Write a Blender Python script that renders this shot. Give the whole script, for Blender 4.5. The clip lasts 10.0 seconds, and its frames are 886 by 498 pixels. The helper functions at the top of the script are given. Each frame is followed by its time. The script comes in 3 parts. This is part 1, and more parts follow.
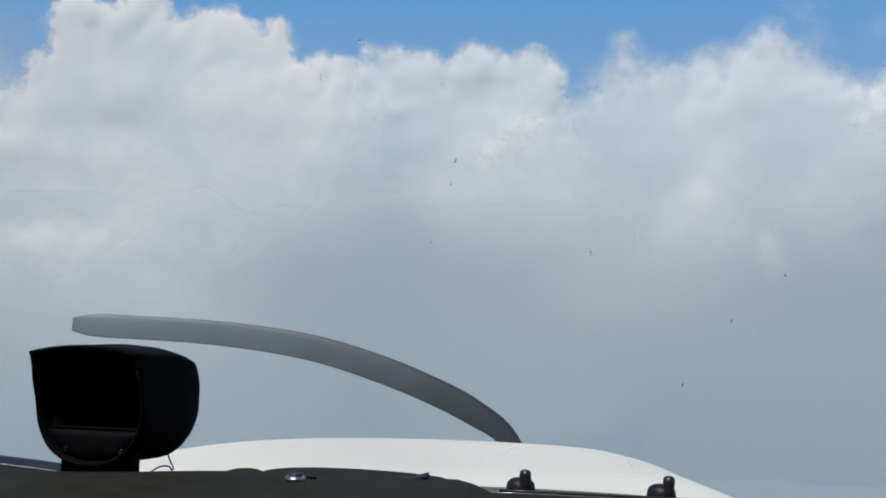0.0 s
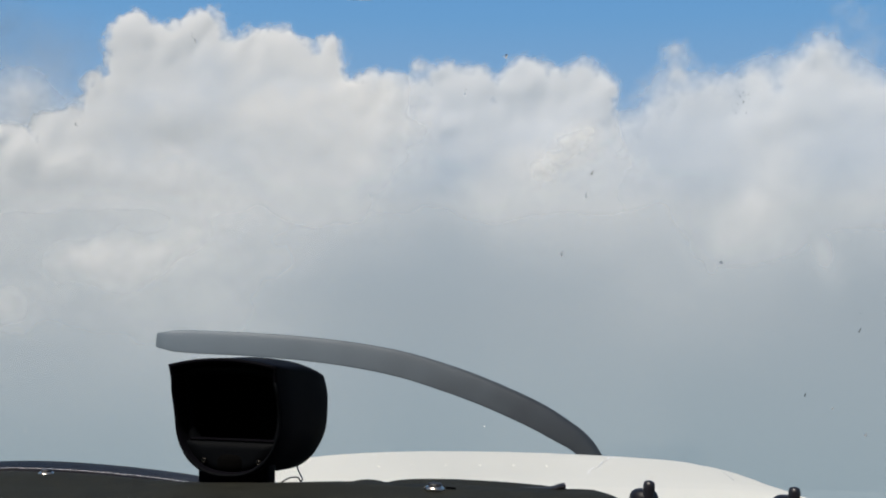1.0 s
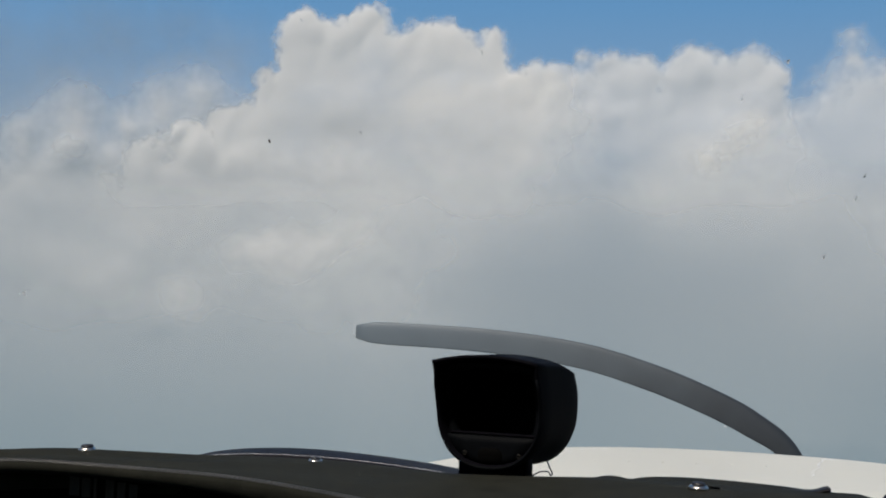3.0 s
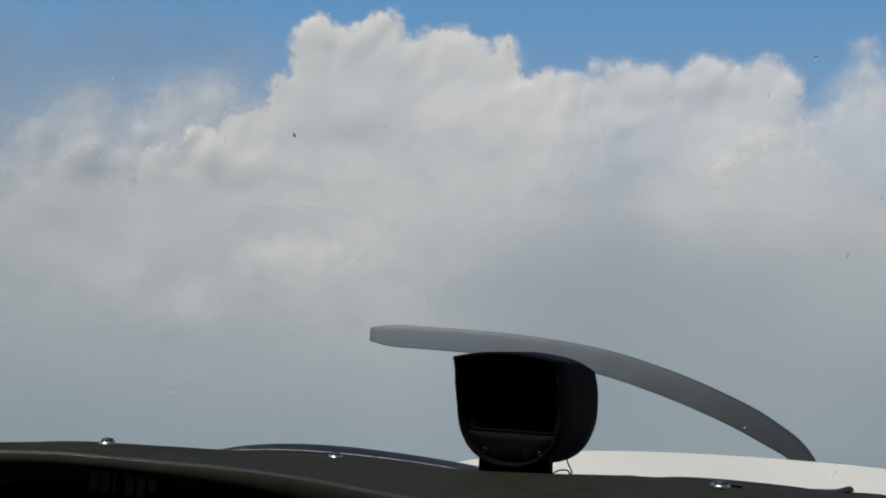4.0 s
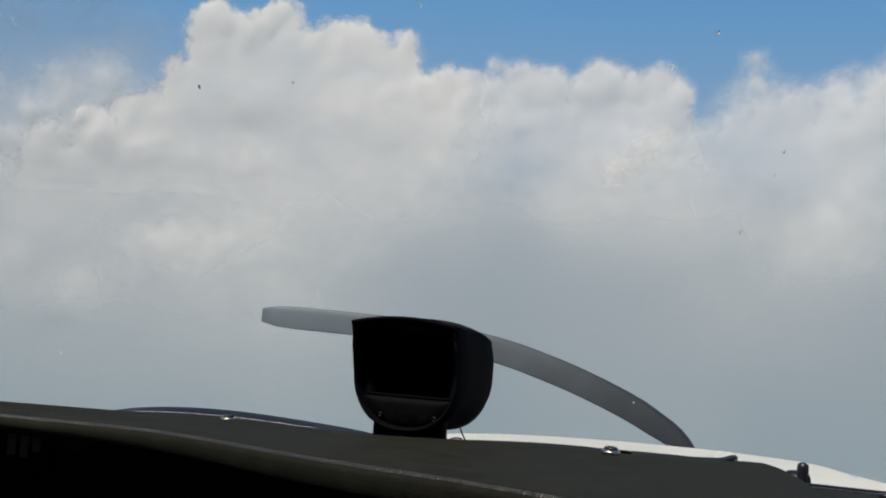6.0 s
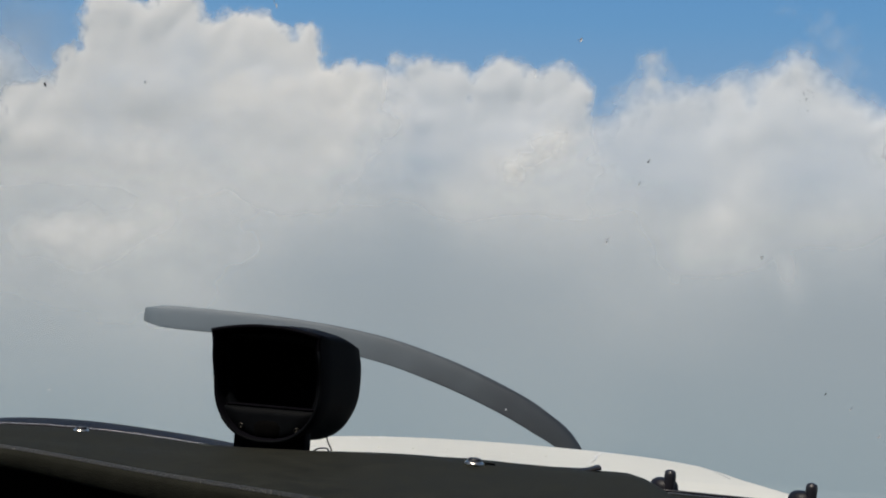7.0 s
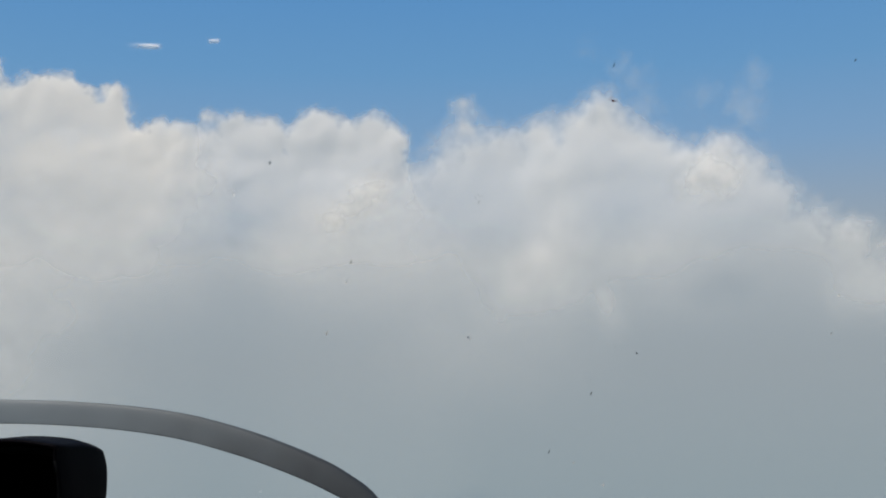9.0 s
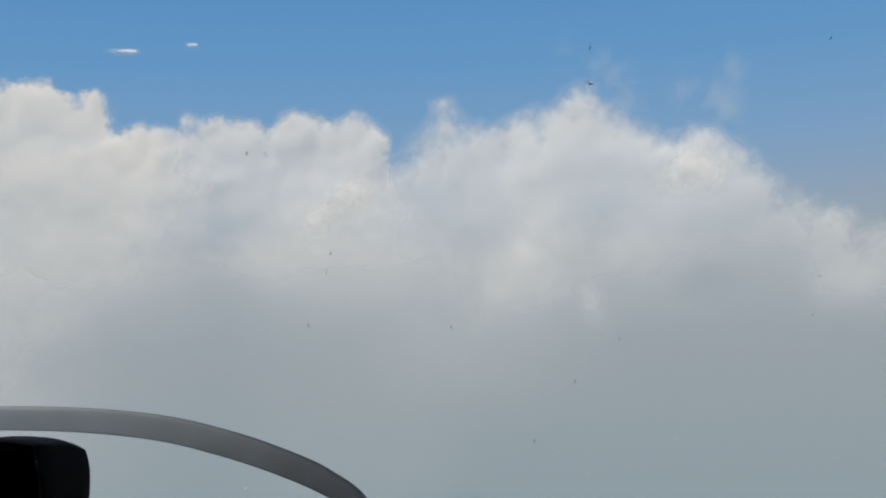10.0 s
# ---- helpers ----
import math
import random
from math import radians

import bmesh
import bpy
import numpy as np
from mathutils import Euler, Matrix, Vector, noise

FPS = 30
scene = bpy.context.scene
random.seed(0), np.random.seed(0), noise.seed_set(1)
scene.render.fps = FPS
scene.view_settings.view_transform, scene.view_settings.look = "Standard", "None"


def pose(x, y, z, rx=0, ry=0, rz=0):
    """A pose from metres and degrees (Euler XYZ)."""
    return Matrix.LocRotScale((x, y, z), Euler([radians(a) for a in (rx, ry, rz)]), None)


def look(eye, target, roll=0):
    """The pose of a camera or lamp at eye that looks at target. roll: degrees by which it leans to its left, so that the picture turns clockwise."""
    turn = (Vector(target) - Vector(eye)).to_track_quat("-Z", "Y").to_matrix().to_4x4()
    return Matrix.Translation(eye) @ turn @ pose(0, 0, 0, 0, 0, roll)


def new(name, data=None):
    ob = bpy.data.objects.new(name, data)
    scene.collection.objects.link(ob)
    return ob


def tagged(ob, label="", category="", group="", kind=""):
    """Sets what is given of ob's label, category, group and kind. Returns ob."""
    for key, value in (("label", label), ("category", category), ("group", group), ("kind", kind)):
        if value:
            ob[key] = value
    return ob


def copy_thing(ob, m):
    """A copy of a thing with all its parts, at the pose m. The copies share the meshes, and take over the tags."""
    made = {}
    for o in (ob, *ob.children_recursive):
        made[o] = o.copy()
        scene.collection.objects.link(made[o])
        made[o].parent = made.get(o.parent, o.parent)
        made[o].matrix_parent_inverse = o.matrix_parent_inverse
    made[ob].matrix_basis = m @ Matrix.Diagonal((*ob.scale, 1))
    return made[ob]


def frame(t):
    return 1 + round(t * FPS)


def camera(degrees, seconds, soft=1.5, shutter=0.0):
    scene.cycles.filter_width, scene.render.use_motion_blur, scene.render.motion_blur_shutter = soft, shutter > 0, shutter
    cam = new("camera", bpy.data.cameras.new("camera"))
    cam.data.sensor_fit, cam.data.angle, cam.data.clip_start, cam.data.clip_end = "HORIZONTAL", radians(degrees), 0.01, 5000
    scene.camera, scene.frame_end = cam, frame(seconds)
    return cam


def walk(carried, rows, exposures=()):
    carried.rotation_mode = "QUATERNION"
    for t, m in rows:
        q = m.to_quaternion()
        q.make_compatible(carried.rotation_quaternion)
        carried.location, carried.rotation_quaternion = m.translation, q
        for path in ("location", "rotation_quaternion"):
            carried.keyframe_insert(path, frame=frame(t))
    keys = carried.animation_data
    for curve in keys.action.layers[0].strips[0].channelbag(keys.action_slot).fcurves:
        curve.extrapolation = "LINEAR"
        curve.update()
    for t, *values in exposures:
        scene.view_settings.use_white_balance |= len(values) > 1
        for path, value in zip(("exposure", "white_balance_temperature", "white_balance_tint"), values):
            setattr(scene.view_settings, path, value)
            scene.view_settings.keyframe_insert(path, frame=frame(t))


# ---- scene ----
cam = camera(42.0, 10.0, soft=1.9)
walk(cam, [
    (0.0, pose(-0.0007, -0.0009, -0.0023, 93.19, -1.15, 0.03)),
    (0.5, pose(-0.0190, -0.0130, 0.0020, 94.40, -0.98, 0.45)),
    (1.0, pose(-0.0484, -0.0089, -0.0049, 93.87, -0.74, 2.66)),
    (1.5, pose(-0.0670, -0.0192, -0.0008, 93.39, -1.53, 6.85)),
    (2.0, pose(-0.0775, -0.0210, -0.0035, 93.28, -1.15, 8.60)),
    (2.5, pose(-0.0964, -0.0333, 0.0006, 93.21, -0.91, 10.10)),
    (4.0, pose(-0.1126, -0.0357, -0.0082, 93.63, -2.02, 11.22)),
    (4.5, pose(-0.1206, -0.0381, -0.0113, 93.47, -2.42, 10.82)),
    (5.0, pose(-0.1153, -0.0384, -0.0240, 93.45, -3.47, 8.17)),
    (6.5, pose(-0.1180, -0.0290, -0.0275, 93.66, -3.78, 4.11)),
    (7.0, pose(-0.0971, -0.0182, -0.0182, 93.75, -3.85, 0.82)),
    (7.5, pose(-0.0776, -0.0440, -0.0055, 95.48, -2.90, -1.86)),
    (8.0, pose(-0.0488, -0.0480, -0.0034, 96.03, -1.93, -5.20)),
    (8.5, pose(-0.0313, -0.0775, 0.0044, 96.39, 0.07, -7.29)),
    (9.0, pose(-0.0336, -0.0844, 0.0089, 96.42, 0.74, -7.51)),
    (9.5, pose(-0.0331, -0.0852, 0.0033, 96.41, 1.35, -7.90)),
    (10.0, pose(-0.0315, -0.0810, 0.0022, 96.40, 2.05, -8.20)),
], exposures=[(0.0, 0.0, 6300, 10), (0.5, 0.06, 6450, 10), (1.0, 0.06, 6650, 10), (1.5, -0.1, 6750, 10), (2.0, -0.18, 6750, 10), (5.0, -0.18, 6750, 10), (6.5, -0.06, 6800, 10), (7.5, -0.1, 6800, 10), (8.5, -0.08, 6780, 10), (10.0, -0.08, 6800, 10)])

# ---- world, sun ----
SUN_EL, SUN_AZ = 58.0, -150.0          # degrees; azimuth from straight ahead, positive to the right
world = bpy.data.worlds.new("sky")
scene.world = world
world.use_nodes = True
wn = world.node_tree
sky = wn.nodes.new("ShaderNodeTexSky")
sky.sky_type = "NISHITA"
sky.sun_disc = False
sky.sun_elevation = radians(SUN_EL)
sky.sun_rotation = radians(SUN_AZ)
sky.altitude = 2500
wn.nodes["Background"].inputs["Strength"].default_value = 0.095
wn.links.new(sky.outputs[0], wn.nodes["Background"].inputs["Color"])
sun_data = bpy.data.lights.new("sun", "SUN")
sun_data.energy, sun_data.angle, sun_data.color = 4.5, radians(0.6), (1.0, 0.93, 0.83)
sun = new("sun", sun_data)
sun_way = Vector((math.sin(radians(SUN_AZ)) * math.cos(radians(SUN_EL)), math.cos(radians(SUN_AZ)) * math.cos(radians(SUN_EL)), math.sin(radians(SUN_EL))))
sun.matrix_world = look(sun_way * 50, (0, 0, 0))


# ---- materials ----
def material(name):
    m = bpy.data.materials.new(name)
    m.use_nodes = True
    return m, m.node_tree.nodes, m.node_tree.links, m.node_tree.nodes["Principled BSDF"]


def surface(name, colour, rough=0.5, metal=0.0, coarse=6.0, fine=300.0, vary=0.25, bump=0.2, depth=0.0005, coat=0.0, specular=0.5):
    """A procedural surface with blotches, grain, wear in the gloss and fine relief."""
    m, nodes, links, bsdf = material(name)
    geo = nodes.new("ShaderNodeTexCoord")
    blot = nodes.new("ShaderNodeTexNoise")
    blot.inputs["Scale"].default_value, blot.inputs["Detail"].default_value = coarse, 5
    grain = nodes.new("ShaderNodeTexNoise")
    grain.inputs["Scale"].default_value, grain.inputs["Detail"].default_value = fine, 4
    for n in (blot, grain):
        links.new(geo.outputs["Object"], n.inputs["Vector"])
    mixed = nodes.new("ShaderNodeMix")
    mixed.data_type = "FLOAT"
    mixed.inputs[0].default_value = 0.35
    links.new(blot.outputs["Fac"], mixed.inputs[2])
    links.new(grain.outputs["Fac"], mixed.inputs[3])
    ramp = nodes.new("ShaderNodeValToRGB")
    lo = [c * (1 - vary) for c in colour]
    hi = [min(1, c * (1 + vary)) for c in colour]
    ramp.color_ramp.elements[0].position, ramp.color_ramp.elements[0].color = 0.3, (*lo, 1)
    ramp.color_ramp.elements[1].position, ramp.color_ramp.elements[1].color = 0.7, (*hi, 1)
    links.new(mixed.outputs[0], ramp.inputs[0])
    links.new(ramp.outputs[0], bsdf.inputs["Base Color"])
    gloss = nodes.new("ShaderNodeMapRange")
    gloss.inputs[3].default_value, gloss.inputs[4].default_value = max(0.02, rough - 0.1), min(1, rough + 0.1)
    links.new(blot.outputs["Fac"], gloss.inputs[0])
    links.new(gloss.outputs[0], bsdf.inputs["Roughness"])
    bsdf.inputs["Metallic"].default_value = metal
    bsdf.inputs["Coat Weight"].default_value = coat
    bsdf.inputs["Specular IOR Level"].default_value = specular
    if bump:
        b = nodes.new("ShaderNodeBump")
        b.inputs["Strength"].default_value, b.inputs["Distance"].default_value = bump, depth
        links.new(grain.outputs["Fac"], b.inputs["Height"])
        links.new(b.outputs[0], bsdf.inputs["Normal"])
    return m


VINYL = surface("black_vinyl", (0.0163, 0.0170, 0.0130), 0.8, fine=1000, coarse=60, vary=0.36, bump=0.9, depth=0.0005, specular=0.1)
PLASTIC = surface("black_plastic", (0.004, 0.0039, 0.0056), 0.6, fine=1500, coarse=20, vary=0.2, bump=0.25, depth=0.0002, specular=0.012)
PLATE = surface("worn_black_plate", (0.0030, 0.0036, 0.0046), 0.6, fine=1500, coarse=60, vary=0.35, bump=0.3, depth=0.0002, specular=0.03)
LIP_BLACK = surface("wrinkled_black_vinyl", (0.010, 0.0095, 0.012), 0.5, fine=700, coarse=40, vary=0.4, bump=0.9, depth=0.0008, specular=0.12)
PIPING = surface("worn_pale_piping", (0.30, 0.30, 0.33), 0.35, fine=1200, coarse=250, vary=0.8, bump=0.8, depth=0.0005)
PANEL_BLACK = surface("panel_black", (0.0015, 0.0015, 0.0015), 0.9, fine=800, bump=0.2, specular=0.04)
RUBBER = surface("black_rubber", (0.011, 0.011, 0.016), 0.42, fine=900, bump=0.2, depth=0.0002)
KNOB_BLACK = surface("dull_black_rubber", (0.008, 0.008, 0.012), 0.5, fine=900, bump=0.2, depth=0.0002, specular=0.25)
SCREW_BLACK = surface("blackened_steel", (0.022, 0.021, 0.019), 0.45, 1.0, fine=900, coarse=60, vary=0.2, bump=0.15, depth=0.0002)
HEAD_BLACK = surface("dull_black_head", (0.014, 0.014, 0.018), 0.5, fine=900, coarse=60, vary=0.3, bump=0.2, depth=0.0002)
STEEL = surface("bright_steel", (0.5, 0.48, 0.44), 0.3, 1.0, fine=900, coarse=60, vary=0.15, bump=0.15, depth=0.0002)
SILVER_TRIM = surface("dull_silver", (0.45, 0.46, 0.50), 0.35, 1.0, fine=600, bump=0.1)
WHITE_PAINT = surface("white_paint", (0.65, 0.635, 0.56), 0.42, fine=220, coarse=5, vary=0.06, bump=0.08, depth=0.0004, coat=0.05)
BARE_CHIP = surface("bare_bright_chip", (0.90, 0.90, 0.88), 0.3, fine=900, vary=0.06, bump=0.4, specular=0.6)
WHITE_WORN = surface("chipped_white", (0.72, 0.71, 0.64), 0.5, fine=500, vary=0.08, bump=0.3)
SPINNER = surface("spinner_paint", (0.75, 0.75, 0.74), 0.3, fine=250, vary=0.06, bump=0.05)
LINING = surface("cabin_lining", (0.06, 0.06, 0.063), 0.9, fine=400, coarse=4, vary=0.15, bump=0.3)
FADED_PRINT = surface("faded_grey_print", (0.034, 0.034, 0.031), 0.8, fine=700, vary=0.3, bump=0.1)
INSECT = surface("dried_insect", (0.03, 0.026, 0.022), 0.8, fine=3000, coarse=300, vary=0.5, bump=0.3)
INSECT_RED = surface("dried_red_insect", (0.22, 0.02, 0.025), 0.7, fine=3000, coarse=300, vary=0.5, bump=0.3)


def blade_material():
    """Satin black blade paint, coloured pale grey towards the tip, where spinning blurs it."""
    m = surface("blur_graded_paint", (0.017, 0.023, 0.030), 0.6, fine=250, coarse=7, vary=0.2, bump=0.08)
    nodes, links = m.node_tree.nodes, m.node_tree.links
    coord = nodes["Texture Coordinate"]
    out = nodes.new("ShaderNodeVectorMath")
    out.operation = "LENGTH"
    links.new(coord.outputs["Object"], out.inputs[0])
    mottle = nodes.new("ShaderNodeTexNoise")
    mottle.inputs["Scale"].default_value, mottle.inputs["Detail"].default_value = 14, 6
    links.new(coord.outputs["Object"], mottle.inputs["Vector"])
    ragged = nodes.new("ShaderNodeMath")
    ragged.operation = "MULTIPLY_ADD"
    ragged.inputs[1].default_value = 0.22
    links.new(mottle.outputs["Fac"], ragged.inputs[0])
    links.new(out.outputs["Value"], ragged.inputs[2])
    # pale share grows outwards, as a spinning blade fades into the sky
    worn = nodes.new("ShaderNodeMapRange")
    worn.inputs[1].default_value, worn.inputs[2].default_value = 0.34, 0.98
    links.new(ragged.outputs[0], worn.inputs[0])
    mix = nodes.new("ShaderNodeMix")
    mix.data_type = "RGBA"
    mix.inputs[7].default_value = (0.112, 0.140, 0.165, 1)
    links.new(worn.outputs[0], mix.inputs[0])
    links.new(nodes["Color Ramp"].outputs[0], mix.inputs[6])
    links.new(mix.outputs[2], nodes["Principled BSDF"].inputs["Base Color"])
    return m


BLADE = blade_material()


def thin_film(name, colour, share):
    """A crumb so thin that daylight comes through it."""
    m = surface(name, colour, 0.7, fine=2500, coarse=300, vary=0.25, bump=0.2)
    nodes, links = m.node_tree.nodes, m.node_tree.links
    through_light = nodes.new("ShaderNodeBsdfTranslucent")
    through_light.inputs[0].default_value = (*colour, 1)
    mix = nodes.new("ShaderNodeMixShader")
    mix.inputs[0].default_value = share
    links.new(nodes["Principled BSDF"].outputs[0], mix.inputs[1])
    links.new(through_light.outputs[0], mix.inputs[2])
    links.new(mix.outputs[0], nodes["Material Output"].inputs[0])
    return m


DUST = thin_film("pale_dust", (0.95, 0.95, 0.94), 0.9)
SMUDGE = thin_film("grey_smudge", (0.62, 0.62, 0.60), 0.85)


def glass_material():
    m, nodes, links, bsdf = material("windshield_acrylic")
    out = nodes["Material Output"]
    clear = nodes.new("ShaderNodeBsdfTransparent")
    clear.inputs[0].default_value = (0.975, 0.98, 0.985, 1)
    shine = nodes.new("ShaderNodeBsdfGlossy")
    shine.inputs["Roughness"].default_value = 0.03
    edge = nodes.new("ShaderNodeFresnel")
    edge.inputs[0].default_value = 1.15
    mix = nodes.new("ShaderNodeMixShader")
    links.new(edge.outputs[0], mix.inputs[0])
    links.new(clear.outputs[0], mix.inputs[1])
    links.new(shine.outputs[0], mix.inputs[2])
    links.new(mix.outputs[0], out.inputs[0])
    nodes.remove(bsdf)
    return m


GLASS = glass_material()


def cloud_material():
    """White droplets: scatters on the lit side, lets light through, thins out by the cloud's density."""
    m, nodes, links, bsdf = material("cloud")
    out = nodes["Material Output"]
    nodes.remove(bsdf)
    attr = nodes.new("ShaderNodeAttribute")
    attr.attribute_name = "opacity"
    front = nodes.new("ShaderNodeBsdfDiffuse")
    front.inputs[0].default_value = (0.94, 0.905, 0.868, 1)
    back = nodes.new("ShaderNodeBsdfTranslucent")
    back.inputs[0].default_value = (0.94, 0.9, 0.875, 1)
    body = nodes.new("ShaderNodeMixShader")
    body.inputs[0].default_value = 0.2
    links.new(front.outputs[0], body.inputs[1])
    links.new(back.outputs[0], body.inputs[2])
    clear = nodes.new("ShaderNodeBsdfTransparent")
    mix = nodes.new("ShaderNodeMixShader")
    links.new(attr.outputs["Fac"], mix.inputs[0])
    links.new(clear.outputs[0], mix.inputs[1])
    links.new(body.outputs[0], mix.inputs[2])
    links.new(mix.outputs[0], out.inputs[0])
    return m


CLOUD = cloud_material()


def sky_material():
    m, nodes, links, bsdf = material("hazy_sky")
    out = nodes["Material Output"]
    nodes.remove(bsdf)
    geo = nodes.new("ShaderNodeNewGeometry")
    sep = nodes.new("ShaderNodeSeparateXYZ")
    links.new(geo.outputs["Position"], sep.inputs[0])
    fac = nodes.new("ShaderNodeMapRange")
    fac.inputs[1].default_value, fac.inputs[2].default_value = -1200, 1800
    links.new(sep.outputs["Z"], fac.inputs[0])
    ramp = nodes.new("ShaderNodeValToRGB")
    stops = ((0.0, (0.22, 0.305, 0.355)), (0.2, (0.26, 0.345, 0.40)), (0.42, (0.31, 0.372, 0.425)), (0.56, (0.34, 0.405, 0.47)), (0.70, (0.205, 0.37, 0.60)), (0.80, (0.138, 0.333, 0.61)), (0.92, (0.098, 0.288, 0.60)))
    els = ramp.color_ramp.elements
    while len(els) < len(stops):
        els.new(0.5)
    for e, (at, colour) in zip(els, stops):
        e.position, e.color = at, (*colour, 1)
    links.new(fac.outputs[0], ramp.inputs[0])
    glow = nodes.new("ShaderNodeEmission")
    links.new(ramp.outputs[0], glow.inputs[0])
    links.new(glow.outputs[0], out.inputs[0])
    return m


SKY = sky_material()


# ---- small builders ----
def mesh_object(name, bm, mat, parent=None, smooth=True):
    bmesh.ops.recalc_face_normals(bm, faces=bm.faces)
    me = bpy.data.meshes.new(name)
    bm.to_mesh(me)
    bm.free()
    me.materials.append(mat)
    if smooth:
        me.polygons.foreach_set("use_smooth", [True] * len(me.polygons))
    ob = new(name, me)
    if parent:
        ob.parent = parent
    return ob


def part(name, bm, mat, parent, label="", smooth=True):
    return tagged(mesh_object(name, bm, mat, parent, smooth), label)


def empty(name, m, label, category, group="", kind=""):
    ob = new(name)
    ob.empty_display_size = 0.02
    ob.matrix_world = m
    return tagged(ob, label, category, group, kind)


def loft(rings, close=True, cap_first=False, cap_last=False):
    """A skin over rings of points, each ring of the same count."""
    bm = bmesh.new()
    vs = [[bm.verts.new(p) for p in ring] for ring in rings]
    n = len(rings[0])
    for a, b in zip(vs, vs[1:]):
        for i in range(n if close else n - 1):
            j = (i + 1) % n
            bm.faces.new((a[i], a[j], b[j], b[i]))
    if cap_first:
        bm.faces.new(vs[0])
    if cap_last:
        bm.faces.new(vs[-1])
    return bm


def turned(profile, n=24):
    """A lathe round z: profile of (radius, z)."""
    return loft([[(r * math.cos(2 * math.pi * i / n), r * math.sin(2 * math.pi * i / n), z) for i in range(n)] for r, z in profile], True, True, True)


def block(x0, x1, y0, y1, z0, z1, bevel=0.0, segments=2):
    bm = bmesh.new()
    bmesh.ops.create_cube(bm, size=1)
    for v in bm.verts:
        v.co = ((x0 + x1) / 2 + v.co.x * (x1 - x0), (y0 + y1) / 2 + v.co.y * (y1 - y0), (z0 + z1) / 2 + v.co.z * (z1 - z0))
    if bevel:
        bmesh.ops.bevel(bm, geom=bm.edges[:], offset=bevel, segments=segments, affect="EDGES", profile=0.5)
    return bm


def tube(points, radius, n=8):
    """A round wire along points."""
    pts = [Vector(p) for p in points]
    rings = []
    for i, p in enumerate(pts):
        d = (pts[min(i + 1, len(pts) - 1)] - pts[max(i - 1, 0)]).normalized()
        u = d.cross(Vector((0.3, 0.2, 0.9))).normalized()
        w = d.cross(u)
        rings.append([p + radius * (u * math.cos(2 * math.pi * k / n) + w * math.sin(2 * math.pi * k / n)) for k in range(n)])
    return loft(rings, True, True, True)


def spline(points, n):
    """Catmull-Rom through points."""
    p = [Vector(q) for q in points]
    p = [p[0] * 2 - p[1]] + p + [p[-1] * 2 - p[-2]]
    out = []
    for i in range(1, len(p) - 2):
        for k in range(n):
            t = k / n
            out.append(0.5 * ((2 * p[i]) + (p[i + 1] - p[i - 1]) * t + (2 * p[i - 1] - 5 * p[i] + 4 * p[i + 1] - p[i + 2]) * t * t + (3 * p[i] - p[i - 1] - 3 * p[i + 1] + p[i + 2]) * t ** 3))
    return out + [p[-2]]


def smooth(a, b, x):
    t = min(1, max(0, (x - a) / (b - a)))
    return t * t * (3 - 2 * t)


# ---- sky and clouds ----
def sky_sheet():
    rings = []
    for e in range(-40, 41, 2):
        rings.append([(4600 * math.sin(radians(a)) * math.cos(radians(e)), 4600 * math.cos(radians(a)) * math.cos(radians(e)), 4600 * math.sin(radians(e))) for a in range(-57, 58, 3)])
    return loft(rings, False)


tagged(mesh_object("backdrop", sky_sheet(), SKY), "blue sky paling to grey haze low down", "sky", kind="structure")

# Unseen disc added to bounce sunlight up under the clouds and cabin.
LAND = surface("bounce_land", (0.22, 0.26, 0.25), 0.95, coarse=0.002, fine=0.02, vary=0.25, bump=0)
land = bmesh.new()
bmesh.ops.create_circle(land, cap_ends=True, radius=4550, segments=96, matrix=Matrix.Translation((0, 0, -1500)))
tagged(mesh_object("ground", land, LAND), "unseen land disc, bouncing sunlight up to the clouds", "ground", kind="structure")

RNG = np.random.RandomState(7)
TABLE = RNG.rand(256, 256)


def value_noise(x, y):
    xi, yi = np.floor(x).astype(int), np.floor(y).astype(int)
    fx, fy = x - xi, y - yi
    fx, fy = fx * fx * fx * (fx * (fx * 6 - 15) + 10), fy * fy * fy * (fy * (fy * 6 - 15) + 10)
    g = lambda i, j: TABLE[(xi + i) % 256, (yi + j) % 256]
    return (g(0, 0) * (1 - fx) + g(1, 0) * fx) * (1 - fy) + (g(0, 1) * (1 - fx) + g(1, 1) * fx) * fy


def fbm(x, y, octaves=5, gain=0.5):
    total, amp, norm = 0, 1.0, 0
    for k in range(octaves):
        x, y = 0.8 * x - 0.6 * y, 0.6 * x + 0.8 * y
        total, norm = total + amp * value_noise(x * 2 ** k + 17.3 * k, y * 2 ** k + 9.1 * k), norm + amp
        amp *= gain
    return total / norm - 0.5


def step(a, b, x):
    t = np.clip((x - a) / (b - a), 0, 1)
    return t * t * (3 - 2 * t)


def blur(f, n):
    """Box blur, twice, over n cells each way."""
    for axis in (0, 1, 0, 1):
        pad = [(n, n) if k == axis else (0, 0) for k in (0, 1)]
        c = np.cumsum(np.pad(f, pad, mode="edge"), axis=axis)
        c = np.insert(c, 0, 0, axis=axis)
        f = (np.take(c, range(2 * n + 1, c.shape[axis]), axis) - np.take(c, range(0, c.shape[axis] - 2 * n - 1), axis)) / (2 * n + 1)
    return f


